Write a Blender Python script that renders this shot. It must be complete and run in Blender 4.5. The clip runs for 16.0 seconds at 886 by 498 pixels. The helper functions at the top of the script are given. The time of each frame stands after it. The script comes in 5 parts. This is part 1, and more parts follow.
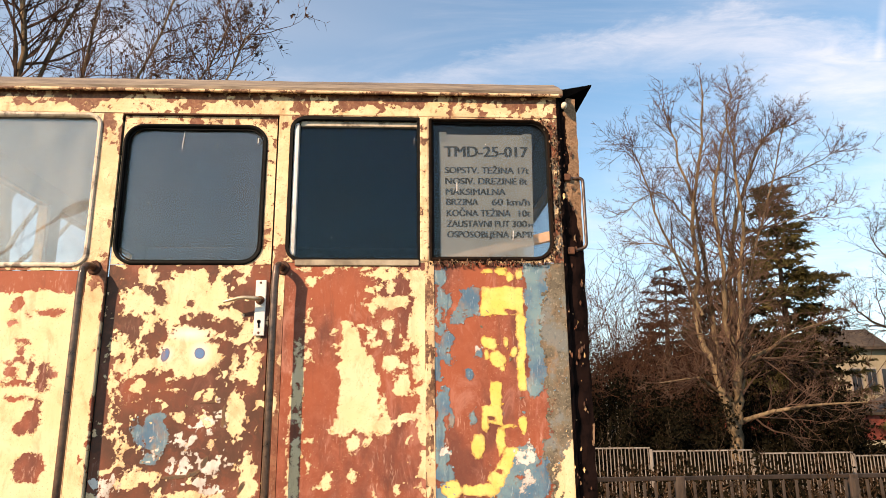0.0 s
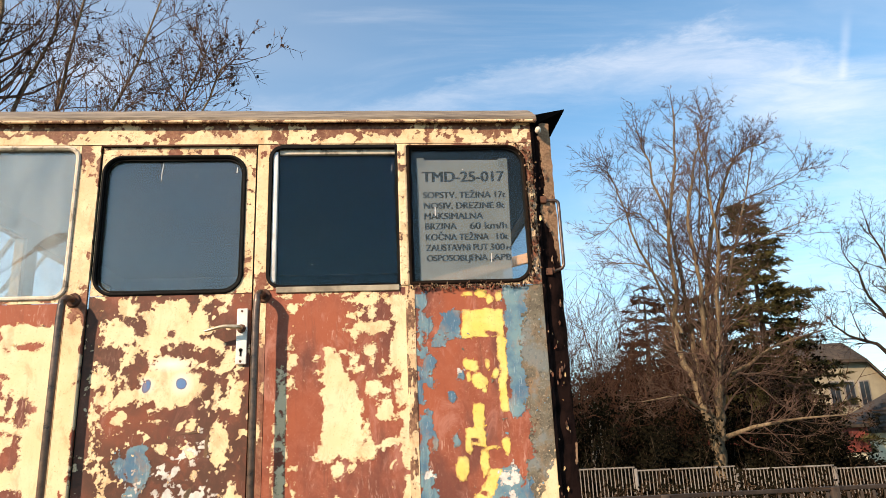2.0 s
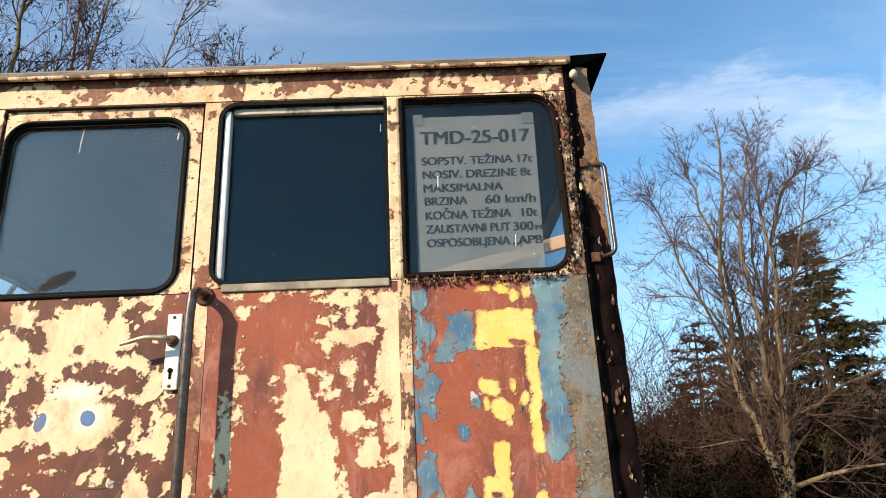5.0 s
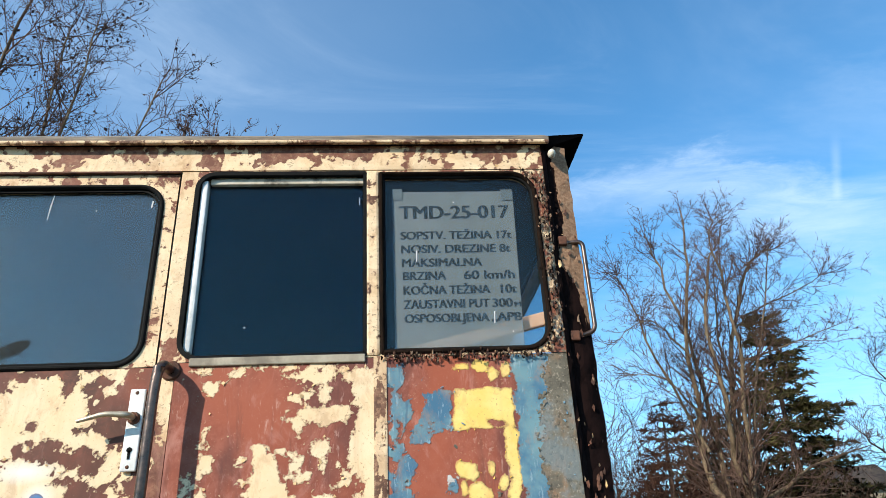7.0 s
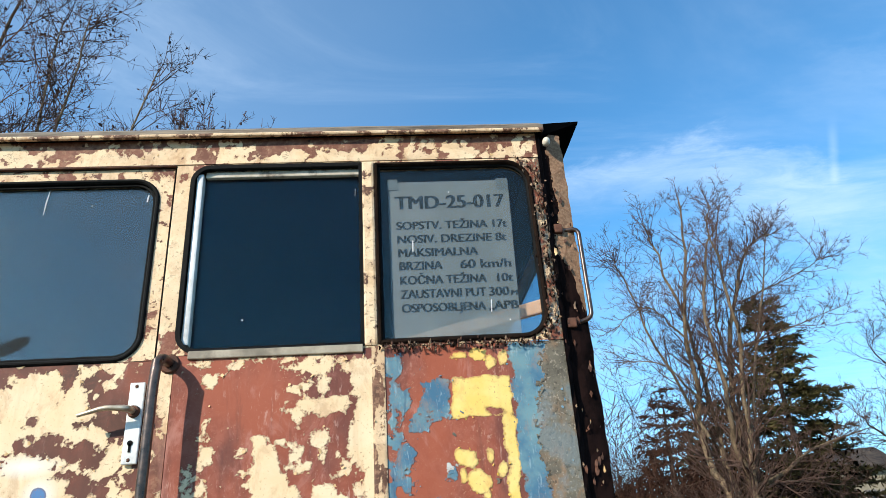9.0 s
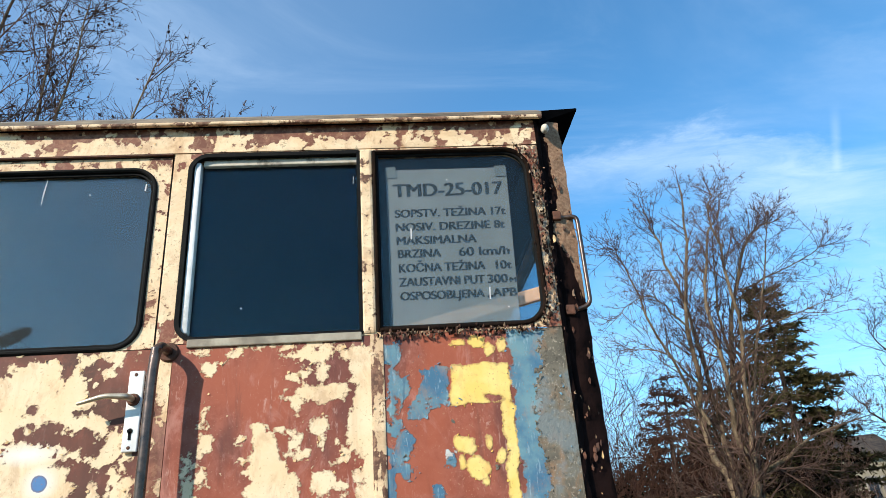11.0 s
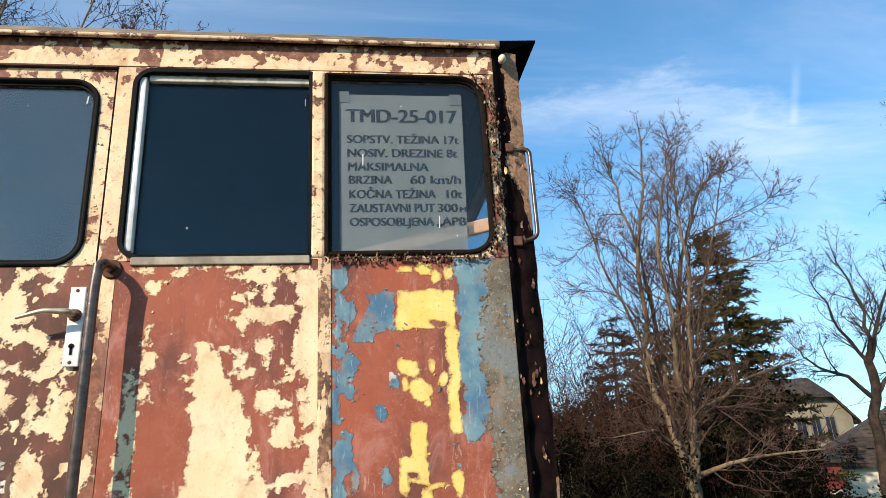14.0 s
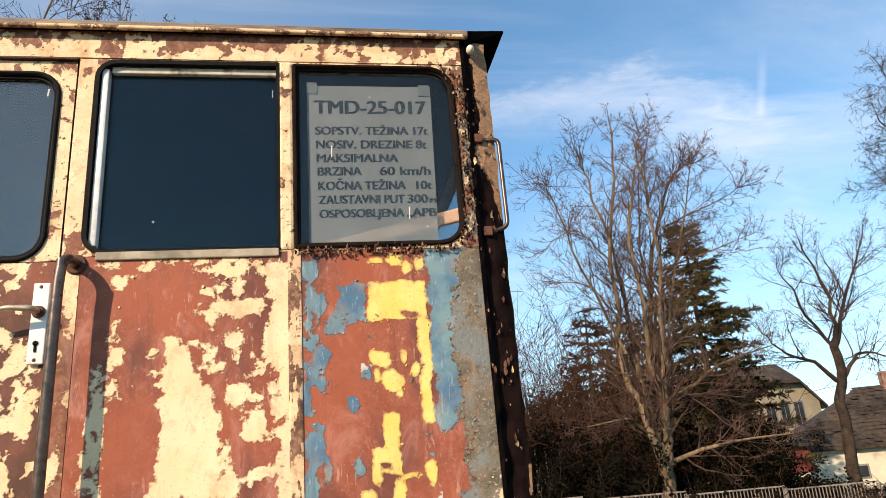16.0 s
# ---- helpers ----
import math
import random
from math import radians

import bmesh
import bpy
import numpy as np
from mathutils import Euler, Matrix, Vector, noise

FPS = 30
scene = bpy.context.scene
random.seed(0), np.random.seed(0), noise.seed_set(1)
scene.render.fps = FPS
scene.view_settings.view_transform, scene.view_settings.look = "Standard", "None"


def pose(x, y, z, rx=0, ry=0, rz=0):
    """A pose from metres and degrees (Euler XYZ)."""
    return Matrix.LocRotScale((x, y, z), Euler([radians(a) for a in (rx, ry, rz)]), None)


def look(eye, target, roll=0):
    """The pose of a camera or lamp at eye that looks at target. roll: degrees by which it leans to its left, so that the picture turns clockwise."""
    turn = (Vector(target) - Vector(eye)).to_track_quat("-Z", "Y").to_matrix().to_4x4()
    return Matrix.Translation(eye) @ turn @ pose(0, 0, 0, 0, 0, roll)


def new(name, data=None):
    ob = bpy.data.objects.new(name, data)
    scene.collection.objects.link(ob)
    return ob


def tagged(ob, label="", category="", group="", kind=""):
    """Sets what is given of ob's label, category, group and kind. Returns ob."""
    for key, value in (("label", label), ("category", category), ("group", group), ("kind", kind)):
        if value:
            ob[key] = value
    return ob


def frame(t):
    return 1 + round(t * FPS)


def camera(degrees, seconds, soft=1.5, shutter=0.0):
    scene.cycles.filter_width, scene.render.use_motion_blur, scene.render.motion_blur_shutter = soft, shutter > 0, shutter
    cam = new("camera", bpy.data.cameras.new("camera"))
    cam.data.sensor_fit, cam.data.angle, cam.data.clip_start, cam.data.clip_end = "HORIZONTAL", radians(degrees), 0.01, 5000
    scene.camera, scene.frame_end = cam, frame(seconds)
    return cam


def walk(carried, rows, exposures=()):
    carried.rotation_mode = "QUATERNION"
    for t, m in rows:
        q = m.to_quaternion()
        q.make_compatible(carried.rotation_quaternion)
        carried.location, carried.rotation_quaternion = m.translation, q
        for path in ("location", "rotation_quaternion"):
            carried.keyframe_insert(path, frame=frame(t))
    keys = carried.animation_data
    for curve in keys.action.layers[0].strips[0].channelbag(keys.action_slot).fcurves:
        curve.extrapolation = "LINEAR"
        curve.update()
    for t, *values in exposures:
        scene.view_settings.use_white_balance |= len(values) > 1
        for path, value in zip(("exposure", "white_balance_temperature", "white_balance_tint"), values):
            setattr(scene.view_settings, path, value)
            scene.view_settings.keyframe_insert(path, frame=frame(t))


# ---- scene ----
import functools

cam = camera(65.2, 16.0, soft=0.8)
METRES, EYE, TILT, LEAN, TURN = 1.0, 1.6, 0.0, 0.0, -3.2
ROWS = [
    (0.0, 0.0, 0.0, 0.0, 0.14, 13.56, 0.57),
    (0.5, 0.0127, -0.0014, -0.0014, -0.48, 13.73, 1.16),
    (1.0, 0.0101, -0.0296, -0.0091, -0.34, 13.57, 2.37),
    (1.5, 0.0057, -0.029, -0.0102, -1.87, 15.06, 2.44),
    (2.0, 0.0003, -0.0307, -0.0103, -1.13, 15.56, 2.33),
    (2.5, -0.0005, -0.0251, -0.0149, -0.1, 16.45, 2.88),
    (3.0, -0.0132, -0.006, -0.0284, -2.54, 16.52, 2.52),
    (3.5, -0.0338, 0.02, -0.0366, -4.87, 17.16, 2.61),
    (4.0, 0.0044, 0.175, -0.0837, -2.88, 15.41, 4.46),
    (4.5, 0.1225, 0.5562, -0.0702, 0.93, 17.7, 1.9),
    (5.0, 0.1021, 0.6782, -0.0043, 2.38, 19.61, 2.73),
    (5.2, 0.0815, 0.6906, 0.006, -0.8, 23.4, 2.0),
    (7.5, 0.0728, 0.702, 0.0103, -0.43, 25.61, 3.15),
    (8.0, 0.0739, 0.7014, 0.0093, -0.46, 25.05, 3.58),
    (10.5, 0.0863, 0.695, 0.0007, 0.03, 24.62, 3.62),
    (11.0, 0.0874, 0.7019, 0.0009, -0.01, 23.97, 3.8),
    (11.5, 0.091, 0.7085, -0.0002, -1.31, 24.23, 3.55),
    (12.0, 0.0957, 0.7131, -0.0031, -1.18, 23.6, 3.08),
    (12.5, 0.1002, 0.7095, -0.0054, -1.26, 22.93, 2.92),
    (13.0, 0.1036, 0.7109, -0.0058, -1.93, 21.49, 2.97),
    (13.5, 0.1046, 0.695, -0.02, -2.67, 20.85, 3.15),
    (14.0, 0.1119, 0.704, -0.0291, -3.89, 18.64, 3.05),
    (14.5, 0.1111, 0.7034, -0.0348, -4.42, 17.84, 3.75),
    (15.0, 0.1172, 0.714, -0.0366, -4.81, 17.49, 4.14),
    (15.5, 0.1161, 0.7103, -0.0384, -4.83, 17.9, 4.48),
    (16.0, 0.1215, 0.704, -0.0393, -5.66, 18.03, 4.48),
]
EXPO = [(0.0, 0.60, 9050, 27), (2.0, 0.53, 7850, 19), (4.0, 0.47, 7150, 18), (5.2, 0.45, 6950, 15), (7.5, 0.36, 5900, 8), (12.5, 0.37, 6000, 9), (14.0, 0.37, 6500, 13), (16.0, 0.44, 7500, 20)]
walk(cam, [(t, pose(0, 0, EYE, TILT, LEAN, TURN) @ pose(METRES * x, METRES * y, METRES * z, 90 + pitch, roll, yaw)) for t, x, y, z, yaw, pitch, roll in ROWS], EXPO)

# ---- light ----
SUN_AZ, SUN_EL = 228.0, 28.0        # compass degrees from +y, clockwise
sun = new("sun", bpy.data.lights.new("sun", "SUN"))
sun.data.energy, sun.data.angle, sun.data.color = 4.8, radians(0.55), (1.0, 0.86, 0.68)
to_sun = Vector((math.sin(radians(SUN_AZ)) * math.cos(radians(SUN_EL)), math.cos(radians(SUN_AZ)) * math.cos(radians(SUN_EL)), math.sin(radians(SUN_EL))))
sun.matrix_basis = look(to_sun * 30, (0, 0, 0))

world = bpy.data.worlds.new("sky")
scene.world = world
world.use_nodes = True


def nd(tree, kind, **sockets):
    """A node; sockets by name or by index as _0, _1 ..; attributes with a leading at_."""
    n = tree.nodes.new(kind)
    for k, v in sockets.items():
        if k == "op":
            n.operation = v
        elif k == "blend":
            n.blend_type, n.data_type = v, "RGBA"
        else:
            sock = n.inputs[int(k[1:])] if k[0] == "_" else n.inputs[k.replace("__", " ")]
            if isinstance(v, bpy.types.NodeSocket):
                tree.links.new(v, sock)
            else:
                sock.default_value = v
    return n


def mth(tree, op, a, b=0.0, c=0.0, clamp=False):
    n = nd(tree, "ShaderNodeMath", op=op, _0=a, _1=b, _2=c)
    n.use_clamp = clamp
    return n.outputs[0]


def mixc(tree, fac, a, b, blend="MIX"):
    n = tree.nodes.new("ShaderNodeMix")
    n.data_type, n.blend_type = "RGBA", blend
    for i, v in ((0, fac), (6, a), (7, b)):
        if isinstance(v, bpy.types.NodeSocket):
            tree.links.new(v, n.inputs[i])
        else:
            n.inputs[i].default_value = (*v, 1) if isinstance(v, tuple) and len(v) == 3 else v
    return n.outputs[2]


def ramp(tree, fac, lo, hi, a=0.0, b=1.0):
    n = nd(tree, "ShaderNodeMapRange", _0=fac, _1=lo, _2=hi, _3=a, _4=b)
    n.interpolation_type = "SMOOTHSTEP"
    return n.outputs[0]


def noise_tex(tree, vec, scale, detail=4.0, rough=0.6, dist=0.0):
    return nd(tree, "ShaderNodeTexNoise", Vector=vec, Scale=scale, Detail=detail, Roughness=rough, Distortion=dist).outputs[0]


def build_sky():
    t = world.node_tree
    t.nodes.clear()
    sky = t.nodes.new("ShaderNodeTexSky")
    sky.sky_type, sky.sun_disc = "NISHITA", False
    sky.sun_elevation, sky.sun_rotation = radians(SUN_EL), radians(SUN_AZ)
    sky.air_density, sky.dust_density, sky.ozone_density = 1.0, 0.3, 2.5
    d = t.nodes.new("ShaderNodeTexCoord").outputs["Generated"]
    sep = nd(t, "ShaderNodeSeparateXYZ", _0=d)
    up = mth(t, "MAXIMUM", sep.outputs[2], 0.05)
    px, py = mth(t, "DIVIDE", sep.outputs[0], up), mth(t, "DIVIDE", sep.outputs[1], up)
    flat = nd(t, "ShaderNodeCombineXYZ", _0=mth(t, "MULTIPLY", px, 0.8), _1=mth(t, "MULTIPLY", py, 1.6)).outputs[0]
    wisps = ramp(t, noise_tex(t, flat, 1.1, 9, 0.62, 0.9), 0.47, 0.80)
    # a long cirrus band that bends down to the east, and a short vapour trail
    warp = mth(t, "MULTIPLY", mth(t, "SUBTRACT", noise_tex(t, flat, 1.9, 9, 0.68, 0.6), 0.5), 0.6)
    bend = mth(t, "SUBTRACT", px, 0.88)
    arch = mth(t, "ADD", 1.52, mth(t, "MULTIPLY", mth(t, "ABSOLUTE", bend), mth(t, "ADD", 0.42, mth(t, "MULTIPLY", ramp(t, bend, -0.1, 0.3), 0.1))))
    line = mth(t, "ADD", mth(t, "SUBTRACT", py, arch), warp)
    band = mth(t, "MULTIPLY", ramp(t, line, -0.10, 0.02), ramp(t, line, 0.0, 0.42, 1.0, 0.0))
    band = mth(t, "MULTIPLY", band, ramp(t, px, -0.9, 0.9, 0.25, 1.0))
    band = mth(t, "MULTIPLY", band, ramp(t, noise_tex(t, flat, 4.5, 7, 0.7, 0.8), 0.25, 0.75, 0.45, 1.2))
    band = mth(t, "MULTIPLY", band, ramp(t, px, 1.25, 1.7, 1.0, 0.2))
    trail = mth(t, "SUBTRACT", px, mth(t, "ADD", 1.38, mth(t, "MULTIPLY", mth(t, "SUBTRACT", py, 1.77), 0.625)))
    trail = mth(t, "MULTIPLY", ramp(t, mth(t, "ABSOLUTE", trail), 0.0, 0.022, 0.15, 0.0), mth(t, "MULTIPLY", ramp(t, py, 1.40, 1.55), ramp(t, py, 1.72, 1.82, 1.0, 0.0)))
    cloud = mth(t, "ADD", mth(t, "MULTIPLY", wisps, 0.26), mth(t, "MULTIPLY", band, 0.30))
    cloud = mth(t, "ADD", cloud, trail, clamp=True)
    cloud = mth(t, "MULTIPLY", cloud, ramp(t, sep.outputs[2], 0.0, 0.25, 0.35, 1.0))
    col = mixc(t, 1.0, sky.outputs[0], (0.61, 1.16, 1.30), "MULTIPLY")
    col = mixc(t, ramp(t, sep.outputs[2], 0.0, 0.42, 0.40, 0.0), col, (3.8, 4.5, 5.6))
    veil = mth(t, "MULTIPLY", ramp(t, px, 0.7, -0.7, 0.0, 0.21), ramp(t, noise_tex(t, flat, 0.8, 5, 0.6, 0.5), 0.25, 0.7, 0.55, 1.0))
    east = mth(t, "MULTIPLY", ramp(t, px, 0.25, 1.0, 0.0, 0.22), ramp(t, noise_tex(t, flat, 1.0, 6, 0.6, 0.7), 0.35, 0.7, 0.2, 1.0))
    col = mixc(t, mth(t, "ADD", veil, east), col, (5.6, 6.3, 7.0))
    col = mixc(t, cloud, col, (6.2, 6.9, 7.6))
    bg = nd(t, "ShaderNodeBackground", _0=col, _1=0.136)
    out = t.nodes.new("ShaderNodeOutputWorld")
    t.links.new(bg.outputs[0], out.inputs[0])


build_sky()


# ---- materials ----
def material(name):
    m = bpy.data.materials.new(name)
    m.use_nodes = True
    t = m.node_tree
    t.nodes.clear()
    bsdf = t.nodes.new("ShaderNodeBsdfPrincipled")
    out = t.nodes.new("ShaderNodeOutputMaterial")
    t.links.new(bsdf.outputs[0], out.inputs[0])
    return m, t, bsdf


def put(t, bsdf, **kw):
    for k, v in kw.items():
        sock = bsdf.inputs[k.replace("__", " ")]
        if isinstance(v, bpy.types.NodeSocket):
            t.links.new(v, sock)
        else:
            sock.default_value = (*v, 1) if isinstance(v, tuple) and len(v) == 3 else v


def plain(name, dark, light, scale=30.0, rough=0.7, metal=0.0, bump=0.2, spec=0.4, stretch=(1, 1, 1), grime=0.0):
    """Two-tone surface: coarse and fine variation, with relief."""
    m, t, b = material(name)
    pos = nd(t, "ShaderNodeMapping", _0=t.nodes.new("ShaderNodeTexCoord").outputs["Object"], Scale=stretch).outputs[0]
    fine, coarse = noise_tex(t, pos, scale, 6, 0.65), noise_tex(t, pos, scale * 0.13, 3, 0.5)
    fac = ramp(t, mth(t, "ADD", mth(t, "MULTIPLY", fine, 0.6), mth(t, "MULTIPLY", coarse, 0.4)), 0.3, 0.7)
    col = mixc(t, fac, dark, light)
    if grime:
        col = mixc(t, mth(t, "MULTIPLY", ramp(t, noise_tex(t, pos, scale * 0.4, 5, 0.7), 0.5, 0.65), grime), col, (0.06, 0.04, 0.03))
    put(t, b, Base__Color=col, Roughness=mth(t, "ADD", rough - 0.1, mth(t, "MULTIPLY", fine, 0.2)), Metallic=metal)
    b.inputs["Specular IOR Level"].default_value = spec
    bp = nd(t, "ShaderNodeBump", Strength=bump, Distance=0.004, Height=fine)
    t.links.new(bp.outputs[0], b.inputs["Normal"])
    return m


CREAM, RUST, BROWN = (0.80, 0.575, 0.335), (0.265, 0.068, 0.036), (0.090, 0.040, 0.026)


def peeling_paint():
    """Weathered coats of paint on rusty sheet metal. The mesh carries how far each coat still reaches (metres inside its edge)."""
    m, t, b = material("peeling_paint")
    pos = t.nodes.new("ShaderNodeTexCoord").outputs["Object"]

    def att(name):
        n = t.nodes.new("ShaderNodeAttribute")
        n.attribute_name = name
        return n.outputs["Fac"]
    n_big, n_mid, n_fine = noise_tex(t, pos, 11, 4, 0.6), noise_tex(t, pos, 34, 5, 0.65, 0.6), noise_tex(t, pos, 170, 3, 0.6)
    centred = [mth(t, "SUBTRACT", n, 0.5) for n in (n_big, n_mid, n_fine)]
    n_small = noise_tex(t, pos, 85, 3, 0.6, 0.5)
    rag = mth(t, "ADD", mth(t, "MULTIPLY", mth(t, "SUBTRACT", n_small, 0.5), 0.020), mth(t, "MULTIPLY", centred[2], 0.010))
    loose = mth(t, "ADD", mth(t, "MULTIPLY", centred[0], 0.13), mth(t, "MULTIPLY", centred[1], 0.15))
    rag = mth(t, "ADD", rag, mth(t, "MULTIPLY", loose, att("wild")))
    streaks = noise_tex(t, nd(t, "ShaderNodeMapping", _0=pos, Scale=(26, 26, 3)).outputs[0], 1.0, 5, 0.6)
    # bare primer: red-brown to dark rust
    base = mixc(t, ramp(t, n_mid, 0.35, 0.68), RUST, (0.33, 0.105, 0.064))
    base = mixc(t, mth(t, "MULTIPLY", ramp(t, streaks, 0.45, 0.75), 0.4), base, (0.17, 0.052, 0.030))
    base = mixc(t, mth(t, "MULTIPLY", ramp(t, n_fine, 0.60, 0.72), 0.45), base, (0.50, 0.30, 0.18))
    smear = noise_tex(t, nd(t, "ShaderNodeMapping", _0=pos, Scale=(9, 9, 4)).outputs[0], 1.0, 6, 0.72, 0.8)
    wide = noise_tex(t, nd(t, "ShaderNodeMapping", _0=pos, Scale=(5, 5, 2.6), Location=(1.3, 0.0, 2.0)).outputs[0], 1.0, 4, 0.6)
    base = mixc(t, mth(t, "MULTIPLY", ramp(t, wide, 0.48, 0.66), 0.75), base, (0.34, 0.088, 0.042))
    base = mixc(t, mth(t, "MULTIPLY", ramp(t, wide, 0.52, 0.36), 0.75), base, (0.120, 0.042, 0.033))
    base = mixc(t, mth(t, "MULTIPLY", ramp(t, smear, 0.52, 0.70), 0.65), base, (0.47, 0.205, 0.155))
    scuff = noise_tex(t, nd(t, "ShaderNodeMapping", _0=pos, Rotation=(0, radians(35), 0), Scale=(90, 40, 22)).outputs[0], 1.0, 4, 0.7, 0.5)
    base = mixc(t, mth(t, "MULTIPLY", mth(t, "MULTIPLY", ramp(t, scuff, 0.55, 0.64), ramp(t, n_big, 0.50, 0.62)), 0.5), base, (0.58, 0.36, 0.28))
    drip = noise_tex(t, nd(t, "ShaderNodeMapping", _0=pos, Scale=(24, 24, 3)).outputs[0], 1.0, 5, 0.65, 0.4)
    base = mixc(t, mth(t, "MULTIPLY", ramp(t, drip, 0.54, 0.72), 0.4), base, (0.075, 0.030, 0.022))
    base = mixc(t, mth(t, "MULTIPLY", att("dark"), ramp(t, n_mid, 0.3, 0.55, 0.6, 1.0)), base, BROWN)
    stain = noise_tex(t, nd(t, "ShaderNodeMapping", _0=pos, Scale=(16, 16, 9), Location=(3.0, 1.0, 7.0)).outputs[0], 1.0, 6, 0.7, 0.5)
    worn = att("stained")
    base = mixc(t, worn, base, mixc(t, ramp(t, n_mid, 0.35, 0.65), (0.105, 0.050, 0.030), (0.25, 0.125, 0.075)))
    base = mixc(t, mth(t, "MULTIPLY", worn, mth(t, "MULTIPLY", ramp(t, n_small, 0.50, 0.60), 0.5)), base, (0.40, 0.23, 0.13))
    soak = mth(t, "MULTIPLY", worn, ramp(t, noise_tex(t, nd(t, "ShaderNodeMapping", _0=pos, Scale=(7, 7, 11), Location=(5.0, 2.0, 1.0)).outputs[0], 1.0, 6, 0.7, 0.6), 0.38, 0.62))
    chips = mth(t, "MULTIPLY", worn, mth(t, "MULTIPLY", ramp(t, n_small, 0.59, 0.63), ramp(t, n_big, 0.46, 0.60)))
    coats = [("blue", (0.062, 0.150, 0.235), (0.155, 0.27, 0.30), 0.9), ("grey", (0.105, 0.092, 0.068), (0.205, 0.175, 0.125), 1.7),
             ("cream", CREAM, (0.82, 0.63, 0.40), 1.25), ("yellow", (0.83, 0.54, 0.13), (0.86, 0.62, 0.21), 0.45), ("white", (0.42, 0.40, 0.37), (0.72, 0.69, 0.64), 1.5),
             ("eye", (0.075, 0.17, 0.36), (0.10, 0.22, 0.42), 0.15), ("ink", (0.045, 0.032, 0.022), (0.09, 0.065, 0.045), 0.25)]
    col, height, edge_all = base, mth(t, "MULTIPLY", n_fine, 0.12), None
    for name, a, c, ragged in coats:
        f = mth(t, "ADD", att(name), mth(t, "MULTIPLY", rag, ragged))
        mask = ramp(t, f, -0.0012, 0.0012)
        rim = mth(t, "MULTIPLY", mask, ramp(t, f, 0.0, 0.006, 0.55, 0.0))
        tone = mixc(t, ramp(t, n_big, 0.35, 0.65), a, c)
        tone = mixc(t, mth(t, "MULTIPLY", ramp(t, streaks, 0.55, 0.8), 0.28), tone, (0.42, 0.20, 0.08))
        tone = mixc(t, mth(t, "MULTIPLY", ramp(t, n_fine, 0.62, 0.70), 0.5), tone, (0.30, 0.15, 0.07))
        tone = mixc(t, mth(t, "MULTIPLY", ramp(t, stain, 0.50, 0.68), mth(t, "ADD", 0.4, mth(t, "MULTIPLY", att("wild"), 0.4))), tone, (0.40, 0.19, 0.08))
        tone = mixc(t, mth(t, "MULTIPLY", soak, 0.5), tone, (0.36, 0.185, 0.085))
        tone = mixc(t, mth(t, "MULTIPLY", chips, 0.7), tone, (0.13, 0.062, 0.034))
        tone = mixc(t, rim, tone, (0.20, 0.10, 0.05))
        if name == "cream":
            tone = mixc(t, mth(t, "MULTIPLY", att("pale"), 0.9), tone, (0.80, 0.77, 0.70))
        if name == "blue":
            tone = mixc(t, mth(t, "MULTIPLY", ramp(t, scuff, 0.57, 0.66), 0.4), tone, (0.38, 0.47, 0.50))
            tone = mixc(t, mth(t, "MULTIPLY", ramp(t, drip, 0.54, 0.66), 0.5), tone, (0.035, 0.085, 0.15))
        if name == "grey":
            tone = mixc(t, mth(t, "MULTIPLY", ramp(t, n_fine, 0.58, 0.66), 0.8), tone, (0.34, 0.29, 0.22))
            tone = mixc(t, mth(t, "MULTIPLY", ramp(t, n_small, 0.42, 0.34), 0.7), tone, (0.06, 0.052, 0.038))
            tone = mixc(t, mth(t, "MULTIPLY", ramp(t, n_big, 0.50, 0.62), 0.55), tone, (0.15, 0.20, 0.22))
        col = mixc(t, mask, col, tone)
        height = mth(t, "MAXIMUM", height, mth(t, "MULTIPLY", mask, mth(t, "ADD", 0.75, mth(t, "MULTIPLY", n_small, 1.4 if name == "grey" else 0.5))))
    put(t, b, Base__Color=col, Roughness=mth(t, "ADD", 0.55, mth(t, "MULTIPLY", n_mid, 0.25)))
    b.inputs["Specular IOR Level"].default_value = 0.3
    bp = nd(t, "ShaderNodeBump", Strength=0.9, Distance=0.0018, Height=height)
    t.links.new(bp.outputs[0], b.inputs["Normal"])
    return m


